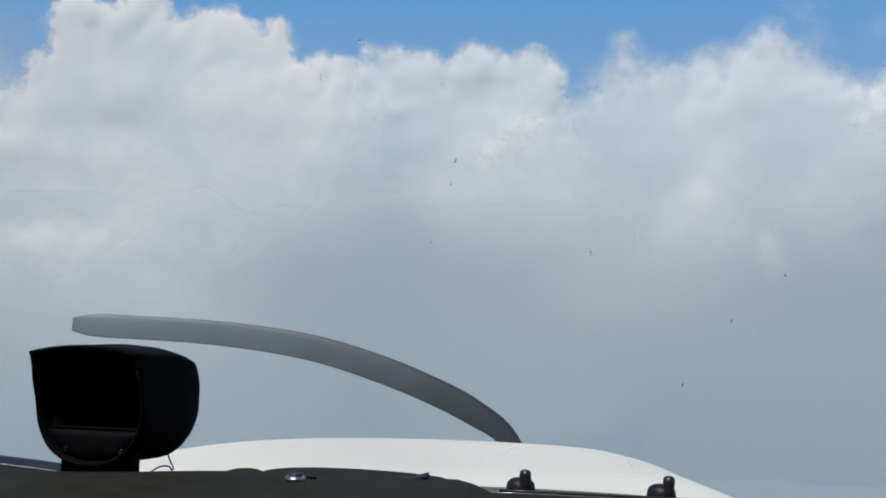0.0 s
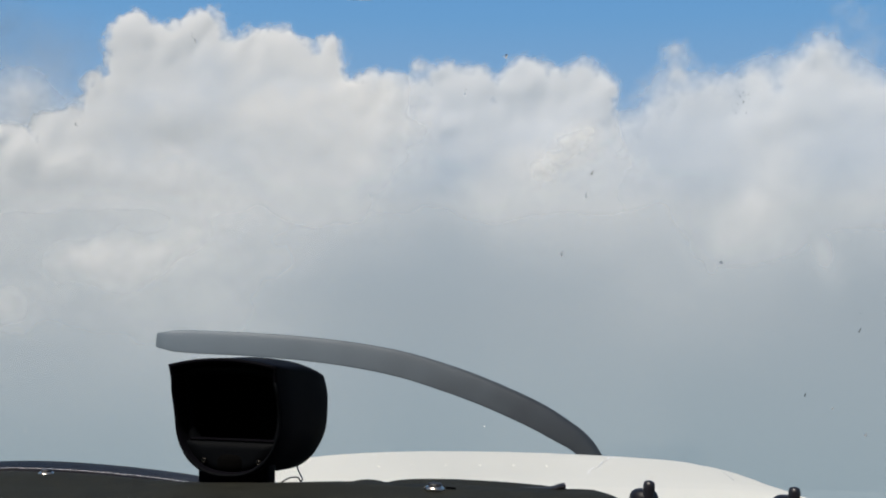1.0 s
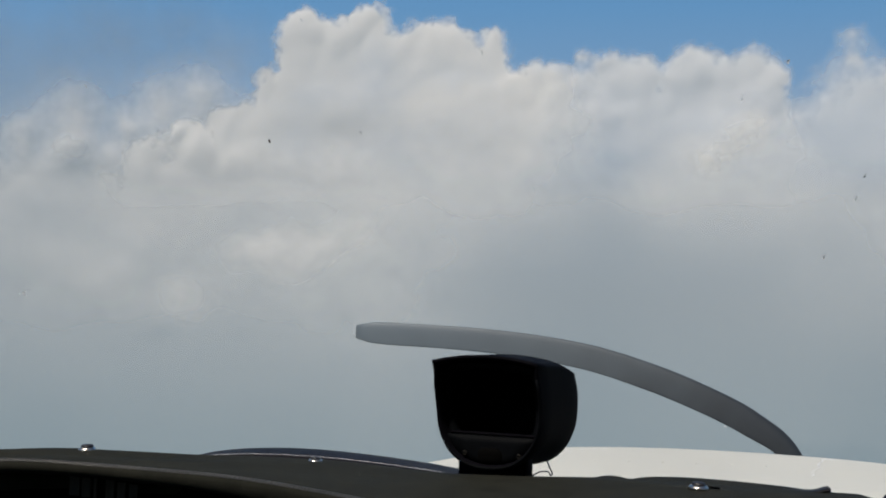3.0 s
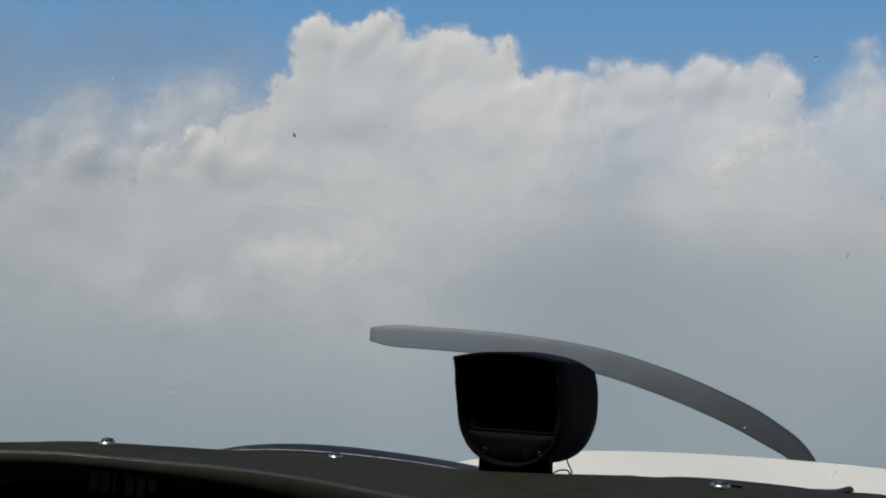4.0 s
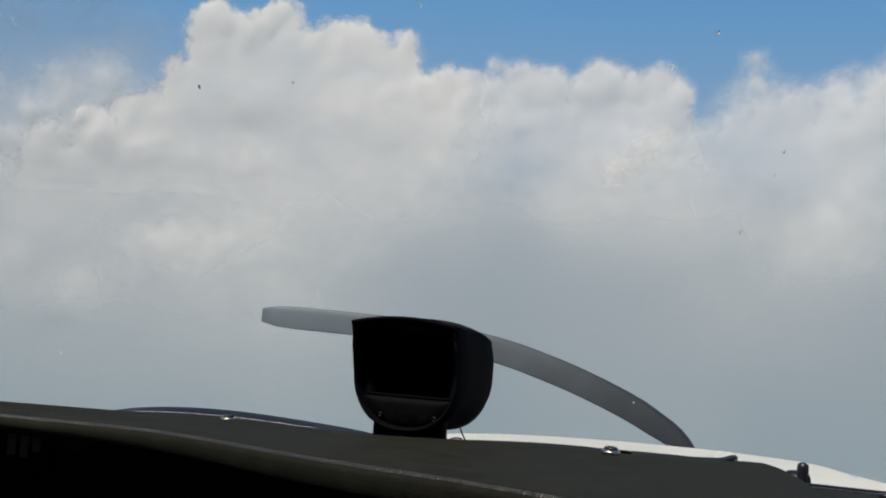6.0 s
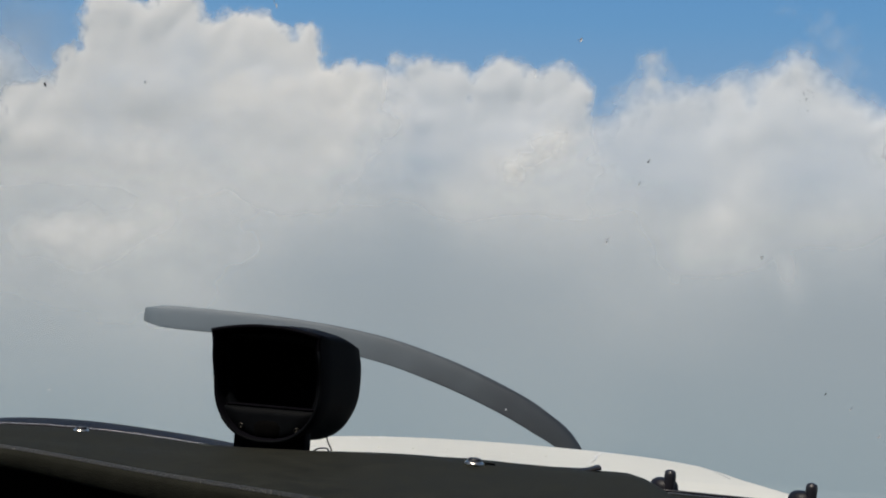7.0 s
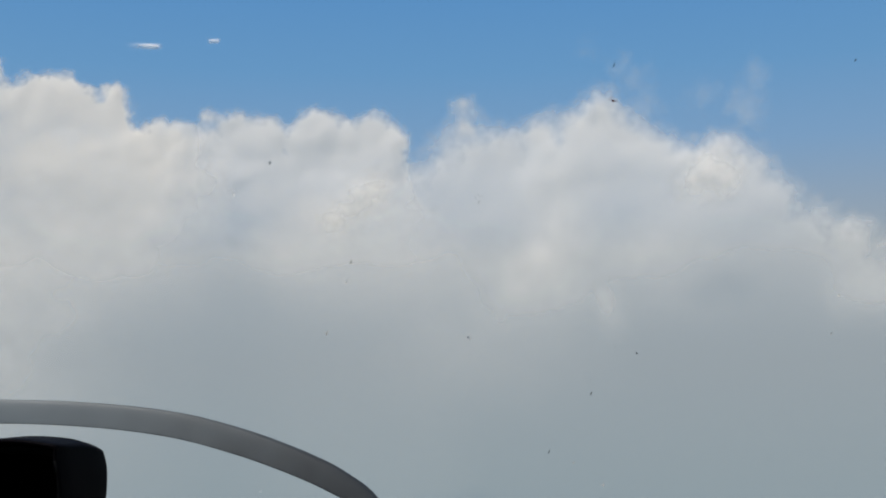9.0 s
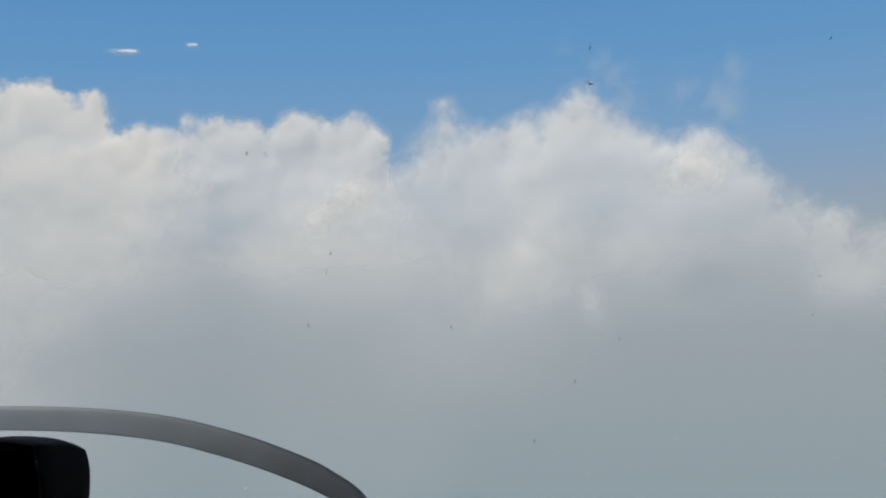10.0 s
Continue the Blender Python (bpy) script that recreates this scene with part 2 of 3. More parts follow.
def billow(x, y, octaves=4, gain=0.5):
    """Rounded bumps with sharp creases between them, 0 to 1."""
    total, amp, norm = 0, 1.0, 0
    for k in range(octaves):
        x, y = 0.8 * x - 0.6 * y, 0.6 * x + 0.8 * y
        total, norm = total + amp * np.abs(2 * value_noise(x * 2.1 ** k + 13.7 * k, y * 2.1 ** k + 5.3 * k) - 1), norm + amp
        amp *= gain
    return total / norm


def cumulus(name, label, heads, lumps, distance, az, base, edge=0.25, thick=1.0, body=True, cell=0.08, seed=0, relief=0.2, fade=4.0, puff=0.3, bumps=0.8, lean=0.0, spurs=(), haze=(-6.0, 9.5), sway=0.4, floor=0.04, melt=0.16):
    """A bank of heaped cloud. heads: crowns of (azimuth, elevation, radius) in degrees as seen from the cabin; lumps: swellings of
    (azimuth, elevation, width, height, strength) below them, hollows where the strength is negative. The crown leans back by lean.
    The body thins out downwards to the elevation base, and sideways over fade degrees."""
    top = max(h[1] + h[2] for h in (*heads, *spurs)) + 1.8
    a = np.arange(az[0], az[1], cell)
    e = np.arange(base - 1.0, top, cell)
    A, E = np.meshgrid(a, e)
    wa = A + sway * fbm(A * 0.5 + seed, E * 0.5, 3) + puff * fbm(A * 1.9 + 5, E * 1.9 + seed, 4, 0.6)
    we = E + sway * fbm(A * 0.5 + 40, E * 0.5 + seed, 3) + puff * fbm(A * 1.9 + 70 + seed, E * 1.9, 4, 0.6)
    heap = billow(wa * 0.5 + 2.1 * seed, we * 0.5 + 7, 4, 0.52)
    la, le, lr = (np.array([h[k] for h in heads]) for k in range(3))
    order = np.argsort(la)
    line = np.interp(a, la[order], (le - 0.2 * lr)[order])
    kernel = np.exp(-0.5 * (np.arange(-30, 31) * cell / 0.5) ** 2)
    line = np.convolve(np.pad(line, 30, mode="edge"), kernel / kernel.sum(), mode="valid")
    crest = np.broadcast_to(line, A.shape)
    inside = crest - we if body else np.full(A.shape, -9.0)
    for k, (la, le, lr) in enumerate((*heads, *spurs)):
        rise = np.clip(we - le, 0, None) if body and k < len(heads) else we - le
        inside = melt * np.logaddexp(inside / melt, (lr - np.hypot(wa - la, rise)) / melt)
    inside = inside + bumps * (heap - 0.36)
    depth = np.clip(inside, 0, None)
    bulge = 1.5 * depth / (depth + 0.7) + 0.8 * (1 - np.exp(-depth / 4)) + 0.9 * heap + 0.25 * billow(wa * 1.1 + seed, we * 1.1 + 31, 3, 0.5) + 1.0 * fbm(A * 0.45, E * 0.6 + 3 + seed, 3)
    # torn edges for the swellings
    sa = A + 1.5 * fbm(A * 0.55 + 4 + seed, E * 0.6, 5, 0.6)
    se = E + 1.2 * fbm(A * 0.55 + 60, E * 0.6 + seed, 5, 0.6)
    swell = np.zeros(A.shape)
    for la, le, lw, lh, strength in lumps:
        swell = swell + strength * np.exp(-0.9 * (((sa - la) / lw) ** 2 + ((se - le) / lh) ** 2))
    swell = np.clip(swell * (0.8 + 0.6 * (heap - 0.3)), -1, 1)
    bulge = bulge + 1.5 * np.clip(swell, -0.3, 1)
    near = step(-4.5, 0.3, E - crest)
    bulge = blur(bulge, 3) * near + blur(bulge, 8) * (1 - near)
    low = step(*haze, E)
    patches = fbm(wa * 0.25 + 3 + seed, we * 0.45 + seed, 5, 0.55)
    density = step(-edge * 0.6, edge, inside + min(edge * 1.2, 0.4) * fbm(A * 2.3 + 8, E * 2.3 + seed, 2, 0.5))
    amount = floor + (0.97 - floor) * np.clip(low * (0.72 + 0.28 * near) + 0.9 * (1 - near) * low * patches, 0, 1)
    amount = np.where(swell > 0, amount + np.maximum(0.9 - amount, 0) * np.maximum(swell, 0), amount * (1 + 0.8 * np.minimum(swell, 0)))
    density = density * blur(np.clip(amount, 0, 1), 2) * thick
    torn = A + 3.0 * fbm(A * 0.4 + 23 + seed, E * 0.35 + 5, 4, 0.55)
    density = density * step(0, fade, torn - az[0]) * step(0, fade, az[1] - torn) * step(base - 0.9, base + 4, E)
    # the billows smooth out where the cloud thins to haze
    bulge = blur(bulge, 22) + (bulge - blur(bulge, 22)) * step(0.15, 0.75, blur(density, 5))
    r = distance - (relief * bulge + lean * 4.0 * (1 - np.exp(-np.clip(top - 1.5 - E, 0, None) / 4.0))) * distance * math.pi / 180
    ra, re = np.radians(A), np.radians(E)
    co = np.stack([r * np.sin(ra) * np.cos(re), r * np.cos(ra) * np.cos(re), r * np.sin(re)], -1).reshape(-1, 3)
    rows, cols = A.shape
    idx = np.arange(rows * cols).reshape(rows, cols)
    quads = np.stack([idx[:-1, :-1], idx[:-1, 1:], idx[1:, 1:], idx[1:, :-1]], -1).reshape(-1, 4)
    quads = quads[density.ravel()[quads].max(1) > 0.003]
    used = np.unique(quads)
    remap = np.zeros(rows * cols, int)
    remap[used] = np.arange(len(used))
    quads = remap[quads]
    me = bpy.data.meshes.new(name)
    me.vertices.add(len(used))
    me.vertices.foreach_set("co", co[used].ravel())
    me.loops.add(len(quads) * 4)
    me.loops.foreach_set("vertex_index", quads.ravel())
    me.polygons.add(len(quads))
    me.polygons.foreach_set("loop_start", np.arange(len(quads)) * 4)
    me.update(calc_edges=True)
    me.polygons.foreach_set("use_smooth", np.ones(len(quads), bool))
    me.attributes.new("opacity", "FLOAT", "POINT").data.foreach_set("value", density.ravel()[used])
    me.materials.append(CLOUD)
    ob = new(name, me)
    return tagged(ob, label, "cloud", "cumulus bank", kind="stuff" if name == "cloud_wisp" else "")


WESTERN = [(-45.0, 6.5, 2.5), (-40.0, 7.0, 2.0), (-36.0, 6.4, 1.8), (-33.2, 6.2, 1.4), (-31.0, 7.8, 1.3), (-28.8, 9.1, 1.7), (-26.3, 8.6, 1.4), (-24.6, 9.5, 1.5), (-22.9, 10.2, 1.5), (-20.0, 8.5, 2.0), (-16.0, 8.5, 2.0), (-10.0, 7.0, 2.0)]
EASTERN = [(1.0, 8.0, 1.0), (4.5, 9.4, 1.0), (6.3, 9.8, 0.9), (7.7, 10.4, 0.9), (9.2, 11.0, 1.3), (10.6, 10.9, 1.3), (12.6, 11.6, 1.3), (14.5, 11.9, 1.3), (15.7, 12.9, 1.0), (16.4, 11.9, 1.1), (17.5, 10.8, 1.3), (19.0, 10.1, 1.3), (21.2, 10.1, 1.4), (22.6, 9.6, 1.3), (23.7, 8.2, 1.2), (25.4, 6.7, 1.1), (27.2, 6.1, 1.1), (29.5, 5.0, 1.4), (33.0, 4.0, 2.0), (40.0, 3.0, 2.0)]
MIDDLE = [(-11.5, 10.0, 1.5), (-9.4, 10.6, 1.2), (-7.4, 11.0, 1.2), (-5.6, 11.3, 1.1), (-4.2, 11.6, 0.9), (-2.6, 12.0, 1.15), (-1.2, 11.8, 1.2), (0.4, 11.6, 1.0), (1.5, 12.1, 1.25), (2.8, 11.6, 1.25), (4.0, 12.2, 1.1), (5.0, 11.9, 0.9), (7.0, 8.0, 0.5), (9.5, 7.0, 0.5)]
TOWER = [(-29.0, 4.6, 1.0), (-27.2, 5.8, 1.0), (-25.4, 7.0, 1.2), (-23.4, 8.0, 1.2), (-21.6, 8.9, 1.0), (-20.7, 9.8, 0.7), (-19.7, 11.3, 0.7), (-18.4, 13.1, 0.95), (-17.7, 13.7, 1.1), (-16.3, 13.4, 0.95), (-15.3, 13.7, 0.8), (-14.45, 14.5, 0.7), (-12.9, 13.2, 0.9), (-11.8, 13.6, 1.0), (-10.7, 13.7, 0.9), (-10.1, 13.2, 0.8), (-8.6, 13.45, 0.85), (-8.2, 12.6, 0.6), (-6.7, 11.6, 0.8), (-5.2, 11.6, 0.85), (-3.5, 10.4, 0.8)]
cumulus("cumulus_cloud", "broad hazy cumulus bank fading into grey haze", WESTERN, [(-28.9, 7.3, 0.9, 0.7, 1.4), (-23.8, 7.7, 2.4, 1.6, 0.8), (-26.7, 1.2, 1.8, 1.2, 0.7), (-30.0, 2.4, 2.0, 1.2, 0.5), (-25.0, 4.2, 1.6, 1.2, 0.4)], 3850, (-50, -6), -12, melt=0.4, edge=1.9, thick=0.9, haze=(-7.0, 9.0), seed=3, fade=9, relief=0.14, lean=0.08)
cumulus("cumulus_cloud", "soft sunlit cumulus with ragged wisps on its crown", EASTERN, [(14.6, 11.0, 1.5, 2.6, 0.9), (13.2, 6.4, 1.6, 2.6, 0.7), (11.0, 4.8, 1.8, 1.6, 0.35), (20.8, 9.8, 1.6, 1.1, 1.0), (12.7, 9.7, 1.3, 2.0, 0.7), (27.5, 6.8, 1.1, 0.8, 0.9), (9.5, 2.0, 4.2, 2.6, 0.22), (18.5, 6.5, 2.4, 2.0, 0.35), (15.9, 3.6, 0.6, 1.2, 0.3), (28.2, 4.0, 2.0, 1.2, 0.5), (24.0, 5.0, 1.6, 1.4, -0.4)], 3350, (-4, 50), -12, melt=0.4, edge=0.9, thick=0.92, seed=9, fade=6, relief=0.105, bumps=0.6, spurs=[(8.75, 13.4, 0.4), (8.8, 12.3, 0.5), (7.5, 11.5, 0.3)], haze=(1.0, 13.5))
cumulus("cumulus_cloud", "flat-topped row of white cumulus heads", MIDDLE, [(3.7, 9.0, 0.8, 0.6, 1.0), (2.4, 8.0, 0.8, 0.6, 0.9), (3.9, 7.6, 1.2, 0.5, -0.6), (-0.9, 6.2, 1.2, 1.0, 0.4), (1.7, 7.6, 1.0, 0.8, 0.3), (-4.0, 10.4, 3.0, 1.6, 0.7), (6.4, 9.2, 1.2, 1.0, -1.0), (7.6, 7.4, 2.0, 1.3, -1.0)], 2850, (-17, 10.5), -12, edge=0.5, thick=0.9, seed=5, relief=0.10, bumps=0.5, cell=0.06, lean=0.05, spurs=[(-4.2, 12.75, 0.42)], haze=(1.8, 12.0))
cumulus("cumulus_cloud", "tall bright cauliflower cumulus tower", TOWER, [(-16.5, 10.0, 2.0, 0.7, 0.8), (-23.6, 7.4, 2.4, 1.2, 0.9), (-20.5, 7.4, 2.4, 0.9, 0.9), (-16.3, 6.8, 1.4, 0.6, 0.8), (-19.2, 3.0, 1.9, 1.2, 1.25), (-16.4, 3.4, 1.0, 0.9, 0.6), (-23.4, 0.7, 1.6, 0.9, 0.6), (-20.4, 4.7, 1.4, 0.5, -0.8), (-15.8, 8.1, 1.2, 0.5, -0.6), (-15.1, 4.6, 1.0, 0.9, 0.5), (-9.5, 9.0, 2.2, 1.2, 0.5)], 2350, (-30.5, -2.5), -12, edge=0.4, seed=1, fade=5.2, relief=0.095, puff=0.4, cell=0.06, lean=0.25, haze=(1.5, 11.5))
cumulus("cloud_wisp", "thin torn wisp of cloud against blue sky", [(15.0, 16.0, 0.35), (16.6, 15.2, 0.5), (17.3, 14.4, 0.6), (17.9, 13.2, 0.6), (23.2, 14.2, 0.5), (22.7, 12.8, 0.6), (20.6, 13.6, 0.4), (7.4, 11.6, 0.3)], [], 4200, (5, 28), 7.5, edge=1.1, relief=0.06, thick=0.245, body=False, seed=21, fade=1, puff=0.9, sway=0.6)
for puffs, distance, seed in (([(4.3, 9.5, 0.7), (3.6, 9.1, 0.65), (2.9, 8.4, 0.55), (2.3, 7.8, 0.6)], 2700, 51), ([(-29.2, 7.4, 0.55), (-28.6, 7.5, 0.6)], 3650, 53), ([(20.0, 9.3, 0.8), (20.8, 9.8, 0.9), (21.6, 9.5, 0.7)], 3200, 55)):
    cumulus("cumulus_cloud", "small bright puff of cumulus before the bank", puffs, [], distance, (puffs[0][0] - 6, puffs[0][0] + 6), 3.0, edge=1.1, thick=0.6, body=False, seed=seed, fade=1, relief=0.14, puff=0.3, bumps=0.3, haze=(-8.0, 4.0), cell=0.06)
VEIL = [(-36.0, 13.0, 2.0), (-33.0, 11.6, 2.0), (-30.0, 11.0, 2.0), (-27.0, 12.6, 2.0), (-24.0, 13.2, 1.8), (-21.8, 12.0, 1.6)]
cumulus("cloud_wisp", "thin veil of high cloud beside the tower", VEIL, [], 4250, (-42, -15), 3.5, edge=2.8, relief=0.03, thick=0.24, body=False, seed=25, fade=2, sway=1.2)
cumulus("cloud_wisp", "pale veil of haze above the far bank", [(-38.0, 10.0, 3.0), (-33.0, 10.0, 3.0), (-28.4, 11.6, 2.2), (-25.0, 11.0, 2.2), (-21.8, 12.2, 1.6)], [], 4400, (-46, -14), 1.0, edge=3.0, relief=0.03, thick=0.22, body=False, seed=41, fade=2, sway=1.5)
cumulus("cloud_wisp", "faint wide veil of high cloud beside the tower", VEIL, [], 4350, (-44, -14), 3.5, edge=3.6, relief=0.03, thick=0.24, body=False, seed=33, fade=2, sway=1.8)


def pane_reflection(az, el, wide, high, strength, tail, label):
    """A windshield reflection, added as a far bright patch with soft ends; tail is the share of its length that trails
    off at one side.
    """
    nx, nz = 25, 9
    verts, faces, dense = [], [], []
    for j in range(nz):
        for i in range(nx):
            u, v = i / (nx - 1), j / (nz - 1)
            a, e = radians(az + (u - 0.5) * wide), radians(el + (v - 0.5) * high + 0.12 * (u - 0.5) * high)
            r = 3000 - 25 * (1 - (2 * v - 1) ** 2)
            verts.append((r * math.sin(a) * math.cos(e), r * math.cos(a) * math.cos(e), r * math.sin(e)))
            dense.append(strength * smooth(0, tail, u) ** 2 * smooth(0, 0.2, 1 - u) * max(0, 1 - (2 * v - 1) ** 2) ** 1.5)
    for j in range(nz - 1):
        for i in range(nx - 1):
            k = j * nx + i
            faces.append((k, k + 1, k + nx + 1, k + nx))
    me = bpy.data.meshes.new("pane_reflection")
    me.from_pydata(verts, [], faces)
    me.attributes.new("opacity", "FLOAT", "POINT").data.foreach_set("value", dense)
    me.materials.append(CLOUD)
    return tagged(new("pane_reflection", me), label, "cloud", "cumulus bank")


# windshield reflections, added as distant patches of cloud material
pane_reflection(-7.35, 16.05, 2.2, 0.36, 0.62, 0.75, "thin bright windshield reflection, set far off against blue sky")
pane_reflection(-3.85, 16.45, 0.8, 0.32, 0.45, 0.4, "tiny bright windshield reflection, set far off against blue sky")


# ---- the aircraft's nose ----
def cowl_top(y):
    """Height of the cowling's crown along the nose."""
    return -0.1436 - 0.0265 * smooth(0.95, 1.6, y) - 0.0714 * max(0, (y - 1.5)) - 0.45 * max(0, y - 1.62) ** 2


def cowl_z(x, y):
    return cowl_top(y) - 0.0993 * x * x - 0.633 * x ** 4 - 0.0121 * x - 1.56 * max(0, x - 0.2) ** 2


def cowl_section(y, n=61):
    """One rib of the cowling: a broad crown, then round shoulders going down."""
    k = 1 - 0.3 * smooth(1.5, 2.08, y)
    out = []
    for i in range(n):
        s = -1 + 2 * i / (n - 1)
        x = 0.56 * k * math.sin(s * math.pi / 2)
        out.append((x, y, cowl_z(x, y) - 0.9 * max(0, abs(s) - 0.8) ** 1.6 * 3 - 0.05 * (1 - k) * abs(s) ** 3))
    return out


def cowl_point(x, y):
    return (x, y, cowl_z(x, y))


cowling = empty("engine_cowling", pose(0, 0, 0), "white painted aircraft engine cowling with screws", "cowling")
part("top_panel", loft([cowl_section(0.96 + 1.10 * i / 40) for i in range(41)], False), WHITE_PAINT, cowling)
part("nose_bowl", loft([[(0.012 + (p[0] - 0.012) * q, 2.06 + 0.06 * (1 - q), -0.42 + (p[2] + 0.42) * q) for p in cowl_section(2.06)] for q in (1.0, 0.985, 0.95, 0.85, 0.6)], False), WHITE_PAINT, cowling)


def screw_head(r=0.004, h=0.0015):
    return turned([(0.0004, h), (r * 0.55, h), (r * 0.9, h * 0.6), (r, 0)], 12)


first = part("screw", screw_head(0.0019, 0.0006), WHITE_WORN, cowling, "raised painted screw head")
spots = [(-0.1765 + 0.0371 * i, 1.262 + 0.006 * i) for i in range(6)] + [(-0.20 - 0.0155 * i, 1.575 - 0.016 * i) for i in range(4)]
for k, (x, y) in enumerate(spots):
    px, py, pz = cowl_point(x, y)
    ob = first if k == 0 else new("screw", first.data)
    ob.parent = cowling
    ob.location = (px, py, pz + 0.0002)


def paint_fleck(x, y, long, wide, turn, seed):
    """A ragged flake of bare primer on the cowling."""
    rng = random.Random(seed)
    bm = bmesh.new()
    ring = []
    for i in range(10):
        t = 2 * math.pi * i / 10
        u, v = long * math.cos(t) * rng.uniform(0.6, 1.1), wide * math.sin(t) * rng.uniform(0.6, 1.1)
        px, py = x + u * math.cos(turn) - v * math.sin(turn), y + u * math.sin(turn) + v * math.cos(turn)
        ring.append(bm.verts.new((px, py, cowl_z(px, py) + 0.0004)))
    mid = bm.verts.new((x, y, cowl_z(x, y) + 0.0012))
    for i in range(10):
        bm.faces.new((mid, ring[i], ring[(i + 1) % 10]))
    return bm


streak = spline([(0.034, 1.10, 0), (0.060, 1.28, 0), (0.082, 1.41, 0), (0.100, 1.52, 0), (0.116, 1.56, 0)], 4)
for k, p in enumerate(streak[2:]):
    part("paint_chip", paint_fleck(p.x + 0.002 * math.sin(5 * k), p.y, 0.010 + 0.006 * math.sin(3 * k) ** 2, 0.0020, radians(80 - 35 * max(0, k - 8) / 6), k), BARE_CHIP, cowling, "chipped bare fleck in the paint")
for k, (x, y) in enumerate(((-0.190, 1.497), (-0.204, 1.483), (-0.217, 1.449), (-0.176, 1.512))):
    part("paint_chip", paint_fleck(x, y, 0.006, 0.003, 1.0 + k, 40 + k), BARE_CHIP, cowling, "chipped bare fleck in the paint")
scratch = [cowl_point(0.230 - 0.028 * i / 7, 1.44 - 0.21 * i / 7) for i in range(8)]
part("scratch", tube([(x, y, z + 0.0002) for x, y, z in scratch], 0.0003, 5), SILVER_TRIM, cowling, "thin dark scratch")

# propeller, at rest, one blade up beside the nose
HUB = Vector((0.18, 2.15, -0.35))
propeller = empty("propeller", Matrix.Translation(HUB), "black two-bladed aircraft propeller, coloured paler at the tips for blur, at rest", "propeller")


def blade(sign):
    line = spline([(0.0, 0, 0.0), (-0.055, 0, 0.115), (-0.12, 0, 0.165), (-0.20, 0, 0.205), (-0.31, 0, 0.247), (-0.44, 0, 0.282), (-0.62, 0, 0.304), (-0.87, 0, 0.314)], 8)
    rings = []
    n = len(line) - 1
    for i, p in enumerate(line):
        s = i / n
        d = (line[min(i + 1, n)] - line[max(i - 1, 0)]).normalized()
        up = Vector((-d.z, 0, d.x)) * -1
        chord = (0.016 + 0.010 * smooth(0, 0.35, s) - 0.004 * smooth(0.5, 1, s)) * math.sqrt(max(0.3, 1 - smooth(0.97, 1.02, s)))
        fat = 0.016 - 0.012 * smooth(0, 0.8, s)
        twist = radians(50 - 32 * s)
        ring = []
        for k in range(16):
            c, h = math.cos(2 * math.pi * k / 16), math.sin(2 * math.pi * k / 16)
            w, t = chord * c, fat * h * (0.6 + 0.4 * c)
            q = p + up * (w * math.cos(twist * 0.5) - t * math.sin(twist * 0.5)) + Vector((0, 1, 0)) * (w * math.sin(twist * 0.5) + t * math.cos(twist * 0.5))
            ring.append((q.x * sign, q.y, q.z * sign))
        rings.append(ring)
    return loft(rings, True, True, True)


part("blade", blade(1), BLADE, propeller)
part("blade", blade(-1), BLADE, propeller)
spinner = part("spinner", turned([(0.07, 0), (0.069, 0.05), (0.063, 0.10), (0.05, 0.15), (0.03, 0.18), (0.003, 0.20)], 32), SPINNER, propeller)
spinner.matrix_local = pose(0, 0.02, 0, -90, 0, 0)

# ---- cabin shell ----
def shell(name, bm, label, mat=LINING, category="wall"):
    return tagged(mesh_object(name, bm, mat, None, False), label, category, kind="structure")


shell("floor", block(-0.75, 0.75, -1.3, 0.95, -1.02, -1.0), "dark cabin floor", category="floor")
shell("ceiling", block(-0.78, 0.78, -1.3, 0.125, 0.345, 0.365), "grey cabin ceiling lining", category="ceiling")
shell("wall_rear", block(-0.75, 0.75, -1.32, -1.3, -1.0, 0.345), "plain rear cabin wall")
for side, name in ((-1, "wall_left"), (1, "wall_right")):
    bm = bmesh.new()
    # The upper block closes the aft side windows, keeping sun off the panel.
    for y0, y1, z0, z1 in ((-1.3, 0.98, -1.0, -0.16), (-1.3, 0.0, -0.16, 0.345)):
        b = block(min(side * 0.75, side * 0.78), max(side * 0.75, side * 0.78), y0, y1, z0, z1)
        me = bpy.data.meshes.new("tmp")
        b.to_mesh(me)
        b.free()
        bm.from_mesh(me)
        bpy.data.meshes.remove(me)
    shell(name, bm, "grey cabin side wall, unseen, closed where aft windows would be")
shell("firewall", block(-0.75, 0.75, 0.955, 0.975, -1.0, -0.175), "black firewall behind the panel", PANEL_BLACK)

# windshield
def shield_y(x, z):
    return 0.76 - 1.5 * z - 0.22 * x * x


def windshield_sheet():
    rings = []
    for j in range(25):
        z = -0.135 + 0.475 * j / 24
        rings.append([(-0.75 + 1.5 * i / 40, shield_y(-0.75 + 1.5 * i / 40, z), z) for i in range(41)])
    rings.append([(-0.75 + 1.5 * i / 40, 0.12, 0.346) for i in range(41)])
    return loft(rings, False)


pane = tagged(mesh_object("windshield", windshield_sheet(), GLASS), "sloping clear acrylic windshield with specks", "windshield", kind="structure")
pane.visible_shadow = False
if pane.data.polygons[500].normal.y > 0:
    pane.data.flip_normals()


# ---- glareshield ----
def lip_y(x):
    return 0.69 - 0.25 * smooth(-0.5, 0.1, x)


def back_y(x):
    return 0.728 - 0.028 * smooth(-0.33, -0.22, x) - 0.018 * smooth(-0.18, -0.09, x) - 0.03 * smooth(-0.5, -0.6, x)


